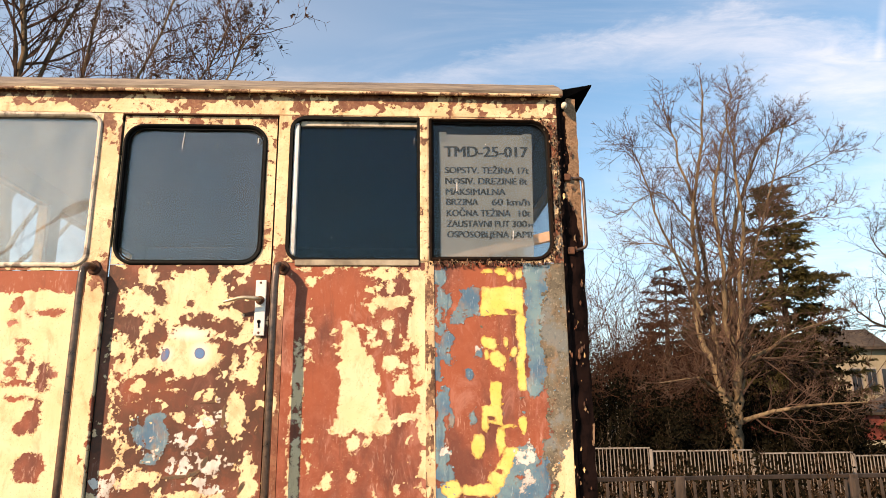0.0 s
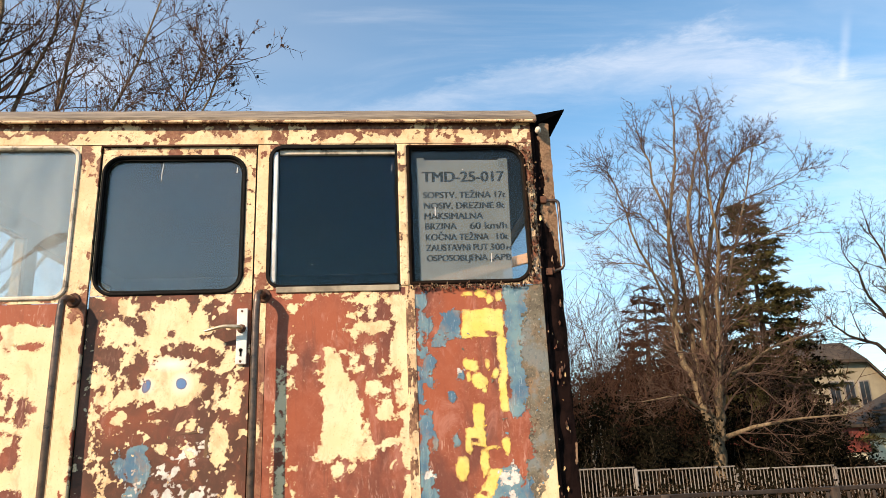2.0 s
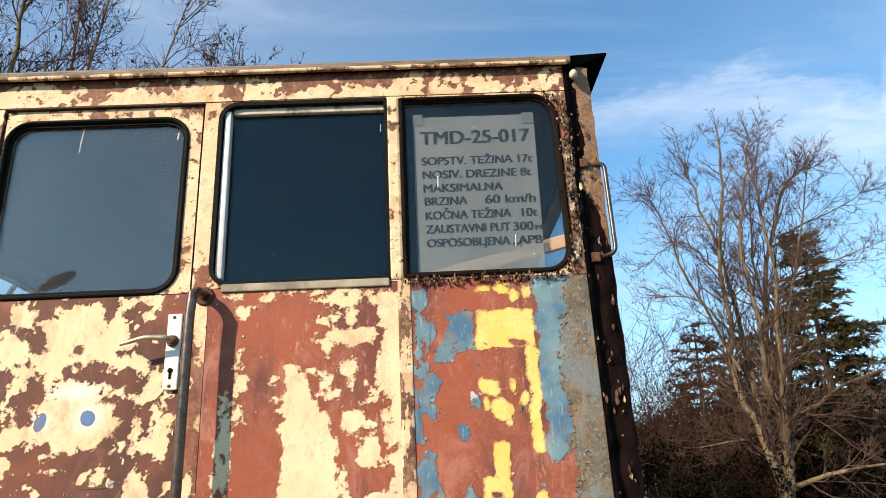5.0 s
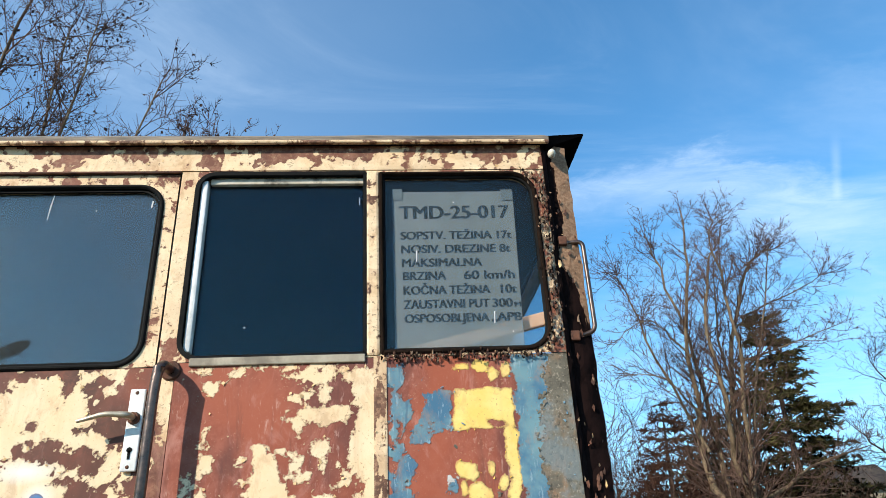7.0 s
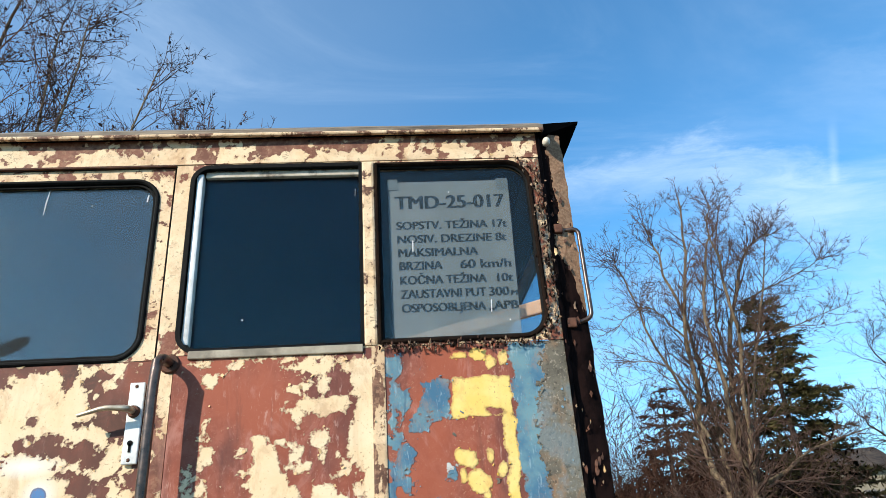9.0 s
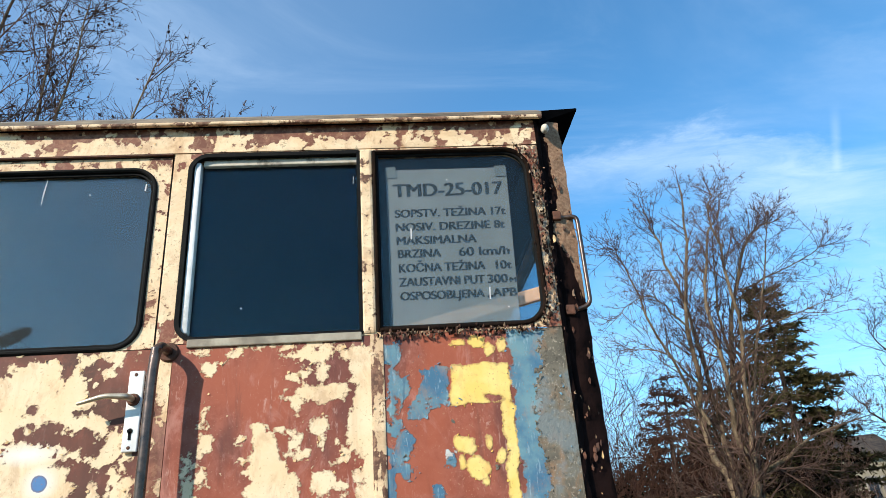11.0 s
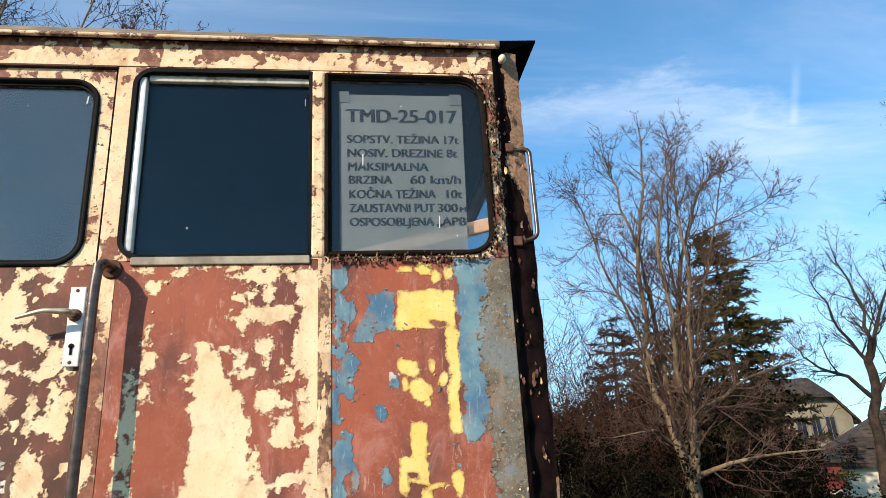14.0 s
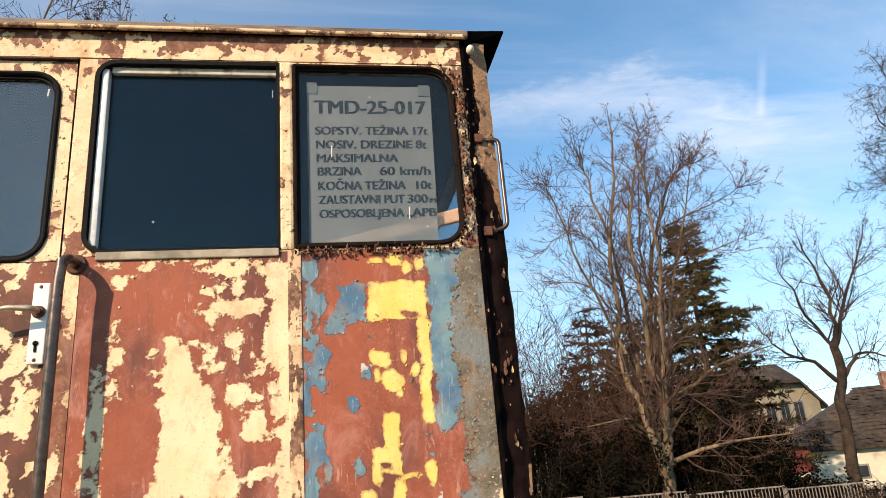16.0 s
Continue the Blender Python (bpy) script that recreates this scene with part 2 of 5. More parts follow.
def glass(name, haze, ior=1.33, tint=(0.90, 0.94, 0.95), shine=(1, 0.97, 0.91)):
    """A grimy pane: clear, reflecting, with a film of dust."""
    m, t, b = material(name)
    pos = t.nodes.new("ShaderNodeTexCoord").outputs["Object"]
    dust = mth(t, "MULTIPLY", ramp(t, noise_tex(t, nd(t, "ShaderNodeMapping", _0=pos, Scale=(1, 1, 0.35)).outputs[0], 9, 6, 0.7), 0.25, 0.8, 0.5, 1.5), haze)
    clear = nd(t, "ShaderNodeBsdfTransparent", _0=(*tint, 1))
    gloss = nd(t, "ShaderNodeBsdfGlossy", _0=(*shine, 1), Roughness=0.02)
    film = nd(t, "ShaderNodeBsdfDiffuse", _0=(0.56, 0.60, 0.60, 1))
    r0 = ((ior - 1) / (ior + 1)) ** 2
    facing = nd(t, "ShaderNodeLayerWeight", Blend=0.5).outputs["Facing"]
    fres = mth(t, "ADD", r0, mth(t, "MULTIPLY", mth(t, "POWER", facing, 5.0), 1 - r0))
    a = nd(t, "ShaderNodeMixShader", _0=fres, _1=clear.outputs[0], _2=gloss.outputs[0])
    c = nd(t, "ShaderNodeMixShader", _0=dust, _1=a.outputs[0], _2=film.outputs[0])
    t.nodes.remove(b)
    out = next(n for n in t.nodes if n.type == "OUTPUT_MATERIAL")
    t.links.new(c.outputs[0], out.inputs[0])
    return m


PAINT = peeling_paint()
CREAM_FLAKE = plain("cream_flake", (0.55, 0.34, 0.15), (0.82, 0.57, 0.29), 60, 0.7)
BLUE_FLAKE = plain("blue_flake", (0.08, 0.19, 0.28), (0.22, 0.33, 0.38), 60, 0.7)
YELLOW_FLAKE = plain("yellow_flake", (0.60, 0.36, 0.05), (0.85, 0.56, 0.10), 60, 0.7)
GREY_FLAKE = plain("grey_flake", (0.08, 0.07, 0.05), (0.27, 0.23, 0.17), 60, 0.8)
GLASS, GLASS_DOOR, GLASS_DUSTY, GLASS_SIGN = glass("window_glass", 0.0015, 1.33, shine=(0.62, 0.88, 1.0)), glass("door_glass", 0.034, 1.60, shine=(0.90, 0.98, 1.0)), glass("dusty_glass", 0.20, 1.95), glass("sign_glass", 0.004, 1.36)
RUBBER = plain("black_rubber", (0.006, 0.006, 0.006), (0.016, 0.015, 0.014), 60, 0.6, bump=0.4, spec=0.04)
ROTTEN = plain("flaking_rubber", (0.006, 0.005, 0.005), (0.026, 0.016, 0.011), 90, 0.9, bump=1.0, spec=0.0)
STEEL = plain("worn_steel_tube", (0.020, 0.011, 0.008), (0.17, 0.10, 0.068), 40, 0.30, 0.45, 0.2, spec=1.0)
CHROME = plain("aluminium", (0.34, 0.27, 0.18), (0.66, 0.56, 0.42), 35, 0.40, 0.6, 0.1)
WHITE_METAL = plain("whitened_aluminium", (0.62, 0.60, 0.56), (0.80, 0.78, 0.74), 25, 0.45, 0.15, 0.15, grime=0.25)
CHIPPED = plain("chipped_white_paint", (0.44, 0.36, 0.26), (0.66, 0.60, 0.50), 40, 0.7, bump=0.4, grime=0.8)
SILL = plain("dull_sill", (0.24, 0.20, 0.14), (0.44, 0.38, 0.28), 22, 0.6, 0.1, 0.3, grime=0.4)
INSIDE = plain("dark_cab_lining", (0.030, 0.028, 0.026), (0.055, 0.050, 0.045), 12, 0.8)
ROOF_EDGE = plain("weathered_roof_sheet", (0.085, 0.066, 0.050), (0.36, 0.29, 0.21), 30, 0.75, bump=0.5, stretch=(0.35, 1, 3), grime=0.35)
ROOF_BLACK = plain("black_sheet_and_gap_shade", (0.003, 0.003, 0.003), (0.006, 0.005, 0.005), 20, 1.0, bump=0.0, spec=0.0)
RUSTY = plain("dark_rust", (0.030, 0.014, 0.010), (0.15, 0.062, 0.034), 42, 0.85, bump=0.8, grime=0.5)
RUSTY_TAN = plain("tan_rusty_paint", (0.17, 0.095, 0.055), (0.42, 0.28, 0.16), 26, 0.75, bump=0.5, stretch=(1, 1, 0.4), grime=0.7)
PAPER = plain("grey_sheet", (0.24, 0.25, 0.24), (0.31, 0.32, 0.31), 14, 0.8, bump=0.1)


def let_through(mat, share):
    """Thin plastic: a share of the light passes."""
    t = mat.node_tree
    out = next(n for n in t.nodes if n.type == "OUTPUT_MATERIAL")
    solid = out.inputs[0].links[0].from_socket
    clear = nd(t, "ShaderNodeBsdfTransparent", _0=(0.95, 0.97, 0.98, 1))
    t.links.new(nd(t, "ShaderNodeMixShader", _0=share, _1=solid, _2=clear.outputs[0]).outputs[0], out.inputs[0])


let_through(PAPER, 0.40)
LEDGE = plain("orange_cream_paint", (0.62, 0.34, 0.20), (0.78, 0.50, 0.33), 30, 0.7)
INK = plain("faded_ink", (0.022, 0.028, 0.032), (0.05, 0.06, 0.065), 30, 0.9, spec=0.1)
BARK = plain("grey_bark", (0.038, 0.025, 0.015), (0.27, 0.195, 0.120), 16, 0.9, bump=1.0, spec=0.1, stretch=(1, 1, 0.3))
TWIG = plain("brown_twigs", (0.030, 0.017, 0.013), (0.150, 0.094, 0.070), 6, 0.9, spec=0.05)
THICKET = plain("shrub_twigs", (0.006, 0.003, 0.002), (0.10, 0.050, 0.033), 5, 0.9, spec=0.03)
BARK_DARK = plain("dark_bark", (0.018, 0.013, 0.010), (0.080, 0.056, 0.040), 8, 0.9, bump=1.0, spec=0.1)
LEAF_DEAD = plain("withered_leaf", (0.022, 0.012, 0.012), (0.085, 0.042, 0.03), 5, 0.8)
NEEDLE = plain("conifer_needles", (0.008, 0.008, 0.003), (0.135, 0.112, 0.046), 3.2, 0.9, spec=0.03)
NEEDLE_BROWN = plain("browned_needles", (0.010, 0.006, 0.005), (0.075, 0.036, 0.022), 2.0, 0.9, spec=0.05)
# dark evergreen leaf, with the shade of the undergrowth put into its near-black colour
HEDGE = plain("shaded_hedge_leaf", (0.003, 0.003, 0.002), (0.014, 0.012, 0.007), 3.0, 0.95, spec=0.0)
DRY = plain("dry_stalks", (0.012, 0.008, 0.005), (0.085, 0.052, 0.032), 5, 0.9, spec=0.03)
GROUND = plain("dry_grass_and_earth", (0.028, 0.021, 0.013), (0.085, 0.068, 0.036), 3.5, 0.95, bump=0.8)
GRAVEL = plain("ballast", (0.10, 0.095, 0.085), (0.30, 0.28, 0.25), 40, 0.95, bump=1.0)
PALE_WOOD = plain("greyed_white_paint", (0.11, 0.09, 0.075), (0.34, 0.30, 0.26), 18, 0.8, stretch=(1, 1, 0.3), grime=0.6)
GREY_WOOD = plain("greyed_picket", (0.010, 0.007, 0.006), (0.090, 0.066, 0.050), 9, 0.9, stretch=(1, 1, 0.3), grime=0.6)
DARK_WOOD = plain("dark_weathered_wood", (0.010, 0.007, 0.006), (0.045, 0.032, 0.024), 14, 0.9)
PLASTER = plain("cream_plaster", (0.48, 0.42, 0.29), (0.66, 0.60, 0.45), 1.6, 0.9, grime=0.35)
PLASTER_WARM = plain("ochre_plaster", (0.20, 0.165, 0.11), (0.33, 0.28, 0.19), 1.2, 0.9)
TILE = plain("old_roof_tile", (0.006, 0.005, 0.004), (0.085, 0.060, 0.042), 7, 0.9, bump=1.0)
BRICK = plain("chimney_brick", (0.16, 0.085, 0.06), (0.30, 0.17, 0.12), 9, 0.9)
RED_BOARD = plain("red_board", (0.16, 0.030, 0.022), (0.30, 0.065, 0.04), 4, 0.8)
WINDOW_DARK = plain("far_window_glass", (0.010, 0.012, 0.014), (0.03, 0.034, 0.04), 2, 0.15)
LAMP_GREY = plain("lamp_grey", (0.015, 0.015, 0.015), (0.035, 0.035, 0.035), 12, 0.6)
TAPE = plain("dull_tape", (0.09, 0.10, 0.095), (0.14, 0.15, 0.145), 30, 0.5)
FLECK = plain("white_fleck", (0.5, 0.5, 0.48), (0.62, 0.62, 0.6), 50, 0.8)
CERAMIC = plain("white_cap", (0.55, 0.48, 0.36), (0.78, 0.72, 0.60), 60, 0.4)


# ---- building blocks ----
def thing(name, base, label, category, group="", kind=""):
    ob = new(name)
    ob.matrix_basis = Matrix.Translation(base)
    return tagged(ob, label, category, group, kind)


def part(name, geo, mat, parent=None, label=""):
    """geo: a bmesh, a (verts, faces) pair or a ready mesh, in world places; one mesh object under a thing or part."""
    if isinstance(geo, bpy.types.Mesh):
        me = geo
    else:
        me = bpy.data.meshes.new(name)
        if isinstance(geo, tuple):
            me.from_pydata(geo[0], [], geo[1])
        else:
            geo.to_mesh(me)
            geo.free()
    if mat is not None and not me.materials:
        me.materials.append(mat)
    ob = new(name, me)
    if parent is not None:
        ob.parent = parent
        ob.matrix_parent_inverse = Matrix.Translation(-parent.matrix_basis.translation)
    return tagged(ob, label)


def box(x0, x1, y0, y1, z0, z1, bevel=0.0, bm=None):
    own = bmesh.new()
    bmesh.ops.create_cube(own, size=1.0, matrix=Matrix.Translation(((x0 + x1) / 2, (y0 + y1) / 2, (z0 + z1) / 2)) @ Matrix.Diagonal((x1 - x0, y1 - y0, z1 - z0, 1)))
    if bevel:
        bmesh.ops.bevel(own, geom=own.edges[:], offset=bevel, segments=2, affect="EDGES", profile=0.5)
    if bm is None:
        return own
    me = bpy.data.meshes.new("t")
    own.to_mesh(me)
    own.free()
    bm.from_mesh(me)
    bpy.data.meshes.remove(me)
    return bm


def tube(points, radii, sides=8, cap=True, out=None):
    """A tapered tube along points, as (verts, faces)."""
    verts, faces = out if out is not None else ([], [])
    pts = [Vector(p) for p in points]
    if not isinstance(radii, (list, tuple)):
        radii = [radii] * len(pts)
    start, side = len(verts), None
    for i, p in enumerate(pts):
        way = (pts[min(i + 1, len(pts) - 1)] - pts[max(i - 1, 0)]).normalized()
        if side is None:
            side = way.orthogonal().normalized()
        else:
            side = (side - way * side.dot(way)).normalized()
        other = way.cross(side)
        for k in range(sides):
            a = 2 * math.pi * k / sides
            verts.append(p + (side * math.cos(a) + other * math.sin(a)) * radii[i])
    for i in range(len(pts) - 1):
        for k in range(sides):
            a, b = start + i * sides + k, start + i * sides + (k + 1) % sides
            faces.append((a, b, b + sides, a + sides))
    if cap:
        faces.append(tuple(range(start + sides - 1, start - 1, -1)))
        faces.append(tuple(range(start + (len(pts) - 1) * sides, start + len(pts) * sides)))
    return verts, faces


def arc_points(corners, r, n=6):
    """A polyline with its inner corners rounded by r."""
    pts = [Vector(c) for c in corners]
    out = [pts[0]]
    for a, b, c in zip(pts, pts[1:], pts[2:]):
        p, q = b + (a - b).normalized() * r, b + (c - b).normalized() * r
        for i in range(n + 1):
            s = i / n
            out.append((1 - s) ** 2 * p + 2 * s * (1 - s) * b + s * s * q)
    return out + [pts[-1]]


def rrect(x0, x1, z0, z1, radii, off=0.0, n=8):
    """Outline of a rectangle with its own radius at each corner (upper right, upper left, lower left, lower right), counter-clockwise, n + 1 points a corner."""
    pts = []
    for (cx, cz, sx, sz, a0), r in zip(((x1, z1, -1, -1, 0), (x0, z1, 1, -1, 90), (x0, z0, 1, 1, 180), (x1, z0, -1, 1, 270)), radii):
        for i in range(n + 1):
            a = radians(a0 + 90 * i / n)
            pts.append((cx + sx * r + math.cos(a) * (r + off), cz + sz * r + math.sin(a) * (r + off)))
    return pts


def ring(hole, profile, closed=True):
    """A frame round a rounded opening: hole is rrect()'s arguments, profile pairs of (outward, y)."""
    verts, faces = [], []
    for off, y in profile:
        verts += [(x, y, z) for x, z in rrect(*hole, off=off)]
    n = len(verts) // len(profile)
    m = len(profile)
    for i in range(m if closed else m - 1):
        for k in range(n):
            a, b = i * n + k, i * n + (k + 1) % n
            c, d = ((i + 1) % m) * n + (k + 1) % n, ((i + 1) % m) * n + k
            faces.append((a, d, c, b))
    return verts, faces


def pane(hole, y, off=0.0):
    pts = rrect(*hole, off=off)
    return [(x, y, z) for x, z in pts] + [(x, y + 0.005, z) for x, z in pts], [tuple(range(len(pts))), tuple(range(2 * len(pts) - 1, len(pts) - 1, -1))] + [
        (k, len(pts) + k, len(pts) + (k + 1) % len(pts), (k + 1) % len(pts)) for k in range(len(pts))]


def smooth(ob, angle=40):
    ob.data.polygons.foreach_set("use_smooth", [True] * len(ob.data.polygons))
    ob.data.set_sharp_from_angle(angle=radians(angle))
    return ob


# ---- ground ----
def ground_sheet():
    verts, faces, n = [], [], 60
    xs = np.concatenate([-np.geomspace(1500, 30, 18), np.linspace(-26, 34, n), np.geomspace(38, 1500, 18)])
    ys = np.concatenate([-np.geomspace(1500, 30, 18), np.linspace(-26, 44, n), np.geomspace(48, 1500, 18)])
    for y in ys:
        for x in xs:
            flat = 1.0 - math.exp(-max(0.0, abs(y - 3.6) - 3.0) / 3.0)
            verts.append((x, y, 0.06 * flat * noise.noise((x * 0.35, y * 0.35, 0))))
    w = len(xs)
    for j in range(len(ys) - 1):
        for i in range(w - 1):
            faces.append((j * w + i, j * w + i + 1, (j + 1) * w + i + 1, (j + 1) * w + i))
    smooth(tagged(part("ground", (verts, faces), GROUND), "dry winter grass and bare earth", "ground", kind="structure"))


ground_sheet()
tagged(part("ballast_bed", box(-40, 40, 2.2, 5.0, -0.1, 0.09, 0.03), GRAVEL), "grey ballast under the rails", "ballast", kind="structure")
for y in (2.92, 4.36):
    bm = box(-40, 40, y - 0.06, y + 0.06, 0.085, 0.105)
    box(-40, 40, y - 0.012, y + 0.012, 0.10, 0.19, bm=bm)
    box(-40, 40, y - 0.033, y + 0.033, 0.185, 0.225, bm=bm)
    tagged(part("rail", bm, RUSTY), "rusty steel rail on grey ballast", "rail", "track rails")

# ---- the rail trolley ----
WALL, X0, X1, Z_SILL, Z_TOP = 2.43, -1.80, 0.575, 2.105, 2.785
BACK = 4.85
trolley = thing("rail_trolley", ((X0 + X1) / 2, 3.64, 0.225), "old rail inspection trolley with peeling cream and red paint", "rail vehicle")


def ell(x, z, cx, cz, rx, rz, tilt=0):
    """Metres inside an ellipse; tilt turns its first axis up to the right, in degrees."""
    c, w = math.cos(radians(tilt)), math.sin(radians(tilt))
    u, v = (x - cx) * c + (z - cz) * w, (z - cz) * c - (x - cx) * w
    return (1 - np.sqrt((u / rx) ** 2 + (v / rz) ** 2)) * min(rx, rz)


def blobs(x, z, *groups):
    return functools.reduce(np.maximum, [ell(x, z, *e) for group in groups for e in group])


def warp(x, z, seed, amp=0.013):
    """Bends the plan of the patches, so that no outline stays a plain curve."""
    return x + noise_field(x, z, 19, seed, amp), z + noise_field(x, z, 19, seed + 7.3, amp)


def rect(x, z, x0, x1, z0, z1):
    return np.minimum(np.minimum(x - x0, x1 - x), np.minimum(z - z0, z1 - z))


def union(*fields):
    return functools.reduce(np.maximum, fields)


def noise_field(x, z, scale, seed, amp):
    return np.array([noise.fractal((a * scale + seed, b * scale, seed * 1.7), 0.8, 2.0, 4) for a, b in zip(x, z)]) * amp


RAG = {"cream": 1.0, "blue": 0.7, "yellow": 0.3, "grey": 1.3, "white": 1.5}


def coat(ob, fields, wild=0.0, ragged=0.0):
    """Stores how far each coat of paint reaches, by functions of x and z, on the mesh."""
    me = ob.data
    co = np.empty(len(me.vertices) * 3, np.float32)
    me.vertices.foreach_get("co", co)
    x, z = co[0::3].astype(float), co[2::3].astype(float)
    rag = (noise_field(x, z, 34, 1.3, 0.012) + noise_field(x, z, 85, 4.1, 0.006)) * ragged if ragged else 0.0
    for name in ("cream", "blue", "yellow", "grey", "white", "eye", "ink", "dark", "stained", "pale"):
        field = fields[name](x, z) + (rag * RAG[name] if name in RAG else 0.0) if name in fields else np.full(len(x), 0.0 if name in ("dark", "stained", "pale") else -0.3)
        me.attributes.new(name, "FLOAT", "POINT").data.foreach_set("value", np.asarray(field, np.float32) + np.zeros(len(x), np.float32))
    me.attributes.new("wild", "FLOAT", "POINT").data.foreach_set("value", np.full(len(x), wild, np.float32))
    if ragged:
        for name in RAG:
            if name in fields:
                EDGES.setdefault(name, []).append((ob.name, name))
    return ob


EDGES = {}


def sheet(name, x0, x1, z0, z1, y, parent, fields, wild=0.0, step=0.0045, dent=0.004, thick=0.012, label="", seed=0.0, rag=1.0):
    """A slightly buckled metal sheet with turned-back edges."""
    nx, nz = max(2, round((x1 - x0) / step)), max(2, round((z1 - z0) / step))
    verts, faces = [], []
    for j in range(nz + 1):
        for i in range(nx + 1):
            u, v = i / nx, j / nz
            x, z = x0 + (x1 - x0) * u, z0 + (z1 - z0) * v
            calm = min(1.0, 12 * min(u, 1 - u, v, 1 - v))
            verts.append((x, y + calm * dent * (noise.noise((x * 4 + seed, z * 3, 1.7)) + 0.3 * noise.noise((x * 14, z * 9, 5.1 + seed))), z))
    w = nx + 1
    for j in range(nz):
        for i in range(nx):
            faces.append((j * w + i, j * w + i + 1, (j + 1) * w + i + 1, (j + 1) * w + i))
    rim = list(range(w)) + [j * w + nx for j in range(1, nz + 1)] + [nz * w + i for i in range(nx - 1, -1, -1)] + [j * w for j in range(nz - 1, 0, -1)]
    back = len(verts)
    verts += [(verts[r][0], y + thick, verts[r][2]) for r in rim]
    for k in range(len(rim)):
        a, b = rim[k], rim[(k + 1) % len(rim)]
        faces.append((b, a, back + k, back + (k + 1) % len(rim)))
    ob = part(name, (verts, faces), PAINT, parent, label)
    return coat(smooth(ob, 50), fields, wild, rag if step < 0.008 else 0.0)


# where paint is left or gone: (x, z, half width, half height, tilt)
DOOR_TOP = (
    (-0.743, 2.028, 0.132, 0.088), (-0.817, 1.984, 0.08, 0.04), (-0.924, 2.0, 0.068, 0.043, -10), (-0.912, 1.975, 0.081, 0.024), (-0.899, 2.088, 0.03, 0.04), (-0.647, 1.949, 0.04, 0.026), (-0.873, 1.922, 0.036, 0.03), (-0.829, 1.945, 0.04, 0.024),
    (-0.575, 2.074, 0.016, 0.016), (-0.583, 2.117, 0.056, 0.012), (-0.586, 1.941, 0.029, 0.028), (-0.537, 1.885, 0.04, 0.036), (-0.568, 1.862, 0.029, 0.028), (-0.641, 2.105, 0.028, 0.02),
)
DOOR_LOW = (
    (-0.965, 1.829, 0.044, 0.04), (-0.951, 1.782, 0.032, 0.05), (-0.884, 1.772, 0.045, 0.032), (-0.907, 1.839, 0.02, 0.018), (-0.761, 1.805, 0.132, 0.069), (-0.742, 1.882, 0.084, 0.025), (-0.816, 1.922, 0.024, 0.028), (-0.524, 1.789, 0.026, 0.08),
    (-0.582, 1.779, 0.016, 0.029), (-0.548, 1.741, 0.04, 0.018), (-0.634, 1.876, 0.014, 0.018), (-0.643, 1.808, 0.011, 0.047), (-0.57, 1.605, 0.034, 0.08), (-0.663, 1.678, 0.022, 0.02), (-0.52, 1.405, 0.03, 0.076),
)
DOOR_REST = (
    (-0.906, 1.7, 0.022, 0.025), (-0.957, 1.559, 0.014, 0.072), (-0.871, 1.415, 0.061, 0.024), (-0.926, 1.393, 0.045, 0.016), (-0.711, 1.351, 0.099, 0.016), (-0.987, 1.679, 0.011, 0.08), (-0.929, 1.753, 0.029, 0.022), (-0.703, 1.611, 0.014, 0.011),
    (-0.752, 1.599, 0.018, 0.013), (-0.64, 1.51, 0.016, 0.011), (-0.932, 1.487, 0.013, 0.033), (-0.794, 1.696, 0.028, 0.012),
)
DOOR_BARE = (
    (-0.845, 2.09, 0.048, 0.014, 35), (-0.85, 2.016, 0.031, 0.032), (-0.713, 1.933, 0.04, 0.028), (-0.635, 1.911, 0.052, 0.022), (-0.685, 2.091, 0.009, 0.035), (-0.75, 1.988, 0.014, 0.012), (-0.949, 1.916, 0.044, 0.048), (-0.867, 1.858, 0.029, 0.052),
    (-0.817, 1.752, 0.025, 0.014), (-0.963, 1.806, 0.012, 0.013), (-0.529, 1.846, 0.01, 0.025), (-0.777, 1.494, 0.036, 0.072),
)
EYES = (
    (-0.82, 1.813, 0.014, 0.024, -15), (-0.705, 1.818, 0.018, 0.02, 35),
)
DOOR_BLUE = (
    (-0.832, 1.552, 0.042, 0.060, 10), (-0.825, 1.600, 0.024, 0.024), (-0.842, 1.473, 0.022, 0.024), (-0.881, 1.556, 0.025, 0.046, 15),
)
DOOR_WHITE = (
    (-0.973, 1.376, 0.036, 0.039), (-0.648, 1.378, 0.038, 0.021), (-0.645, 1.446, 0.047, 0.04), (-0.645, 1.611, 0.027, 0.036), (-0.74, 1.44, 0.031, 0.043), (-0.682, 1.571, 0.026, 0.016), (-0.743, 1.521, 0.024, 0.033), (-0.694, 1.484, 0.036, 0.018),
    (-0.844, 1.504, 0.016, 0.025),
)
DOOR_INK = (
    (-0.762, 1.414, 0.043, 0.007, 8), (-0.699, 1.425, 0.025, 0.007, 20), (-0.665, 1.46, 0.01, 0.022, -30), (-0.54, 1.375, 0.009, 0.022, -20), (-0.663, 1.654, 0.032, 0.005, 8), (-0.609, 1.605, 0.007, 0.04),
)
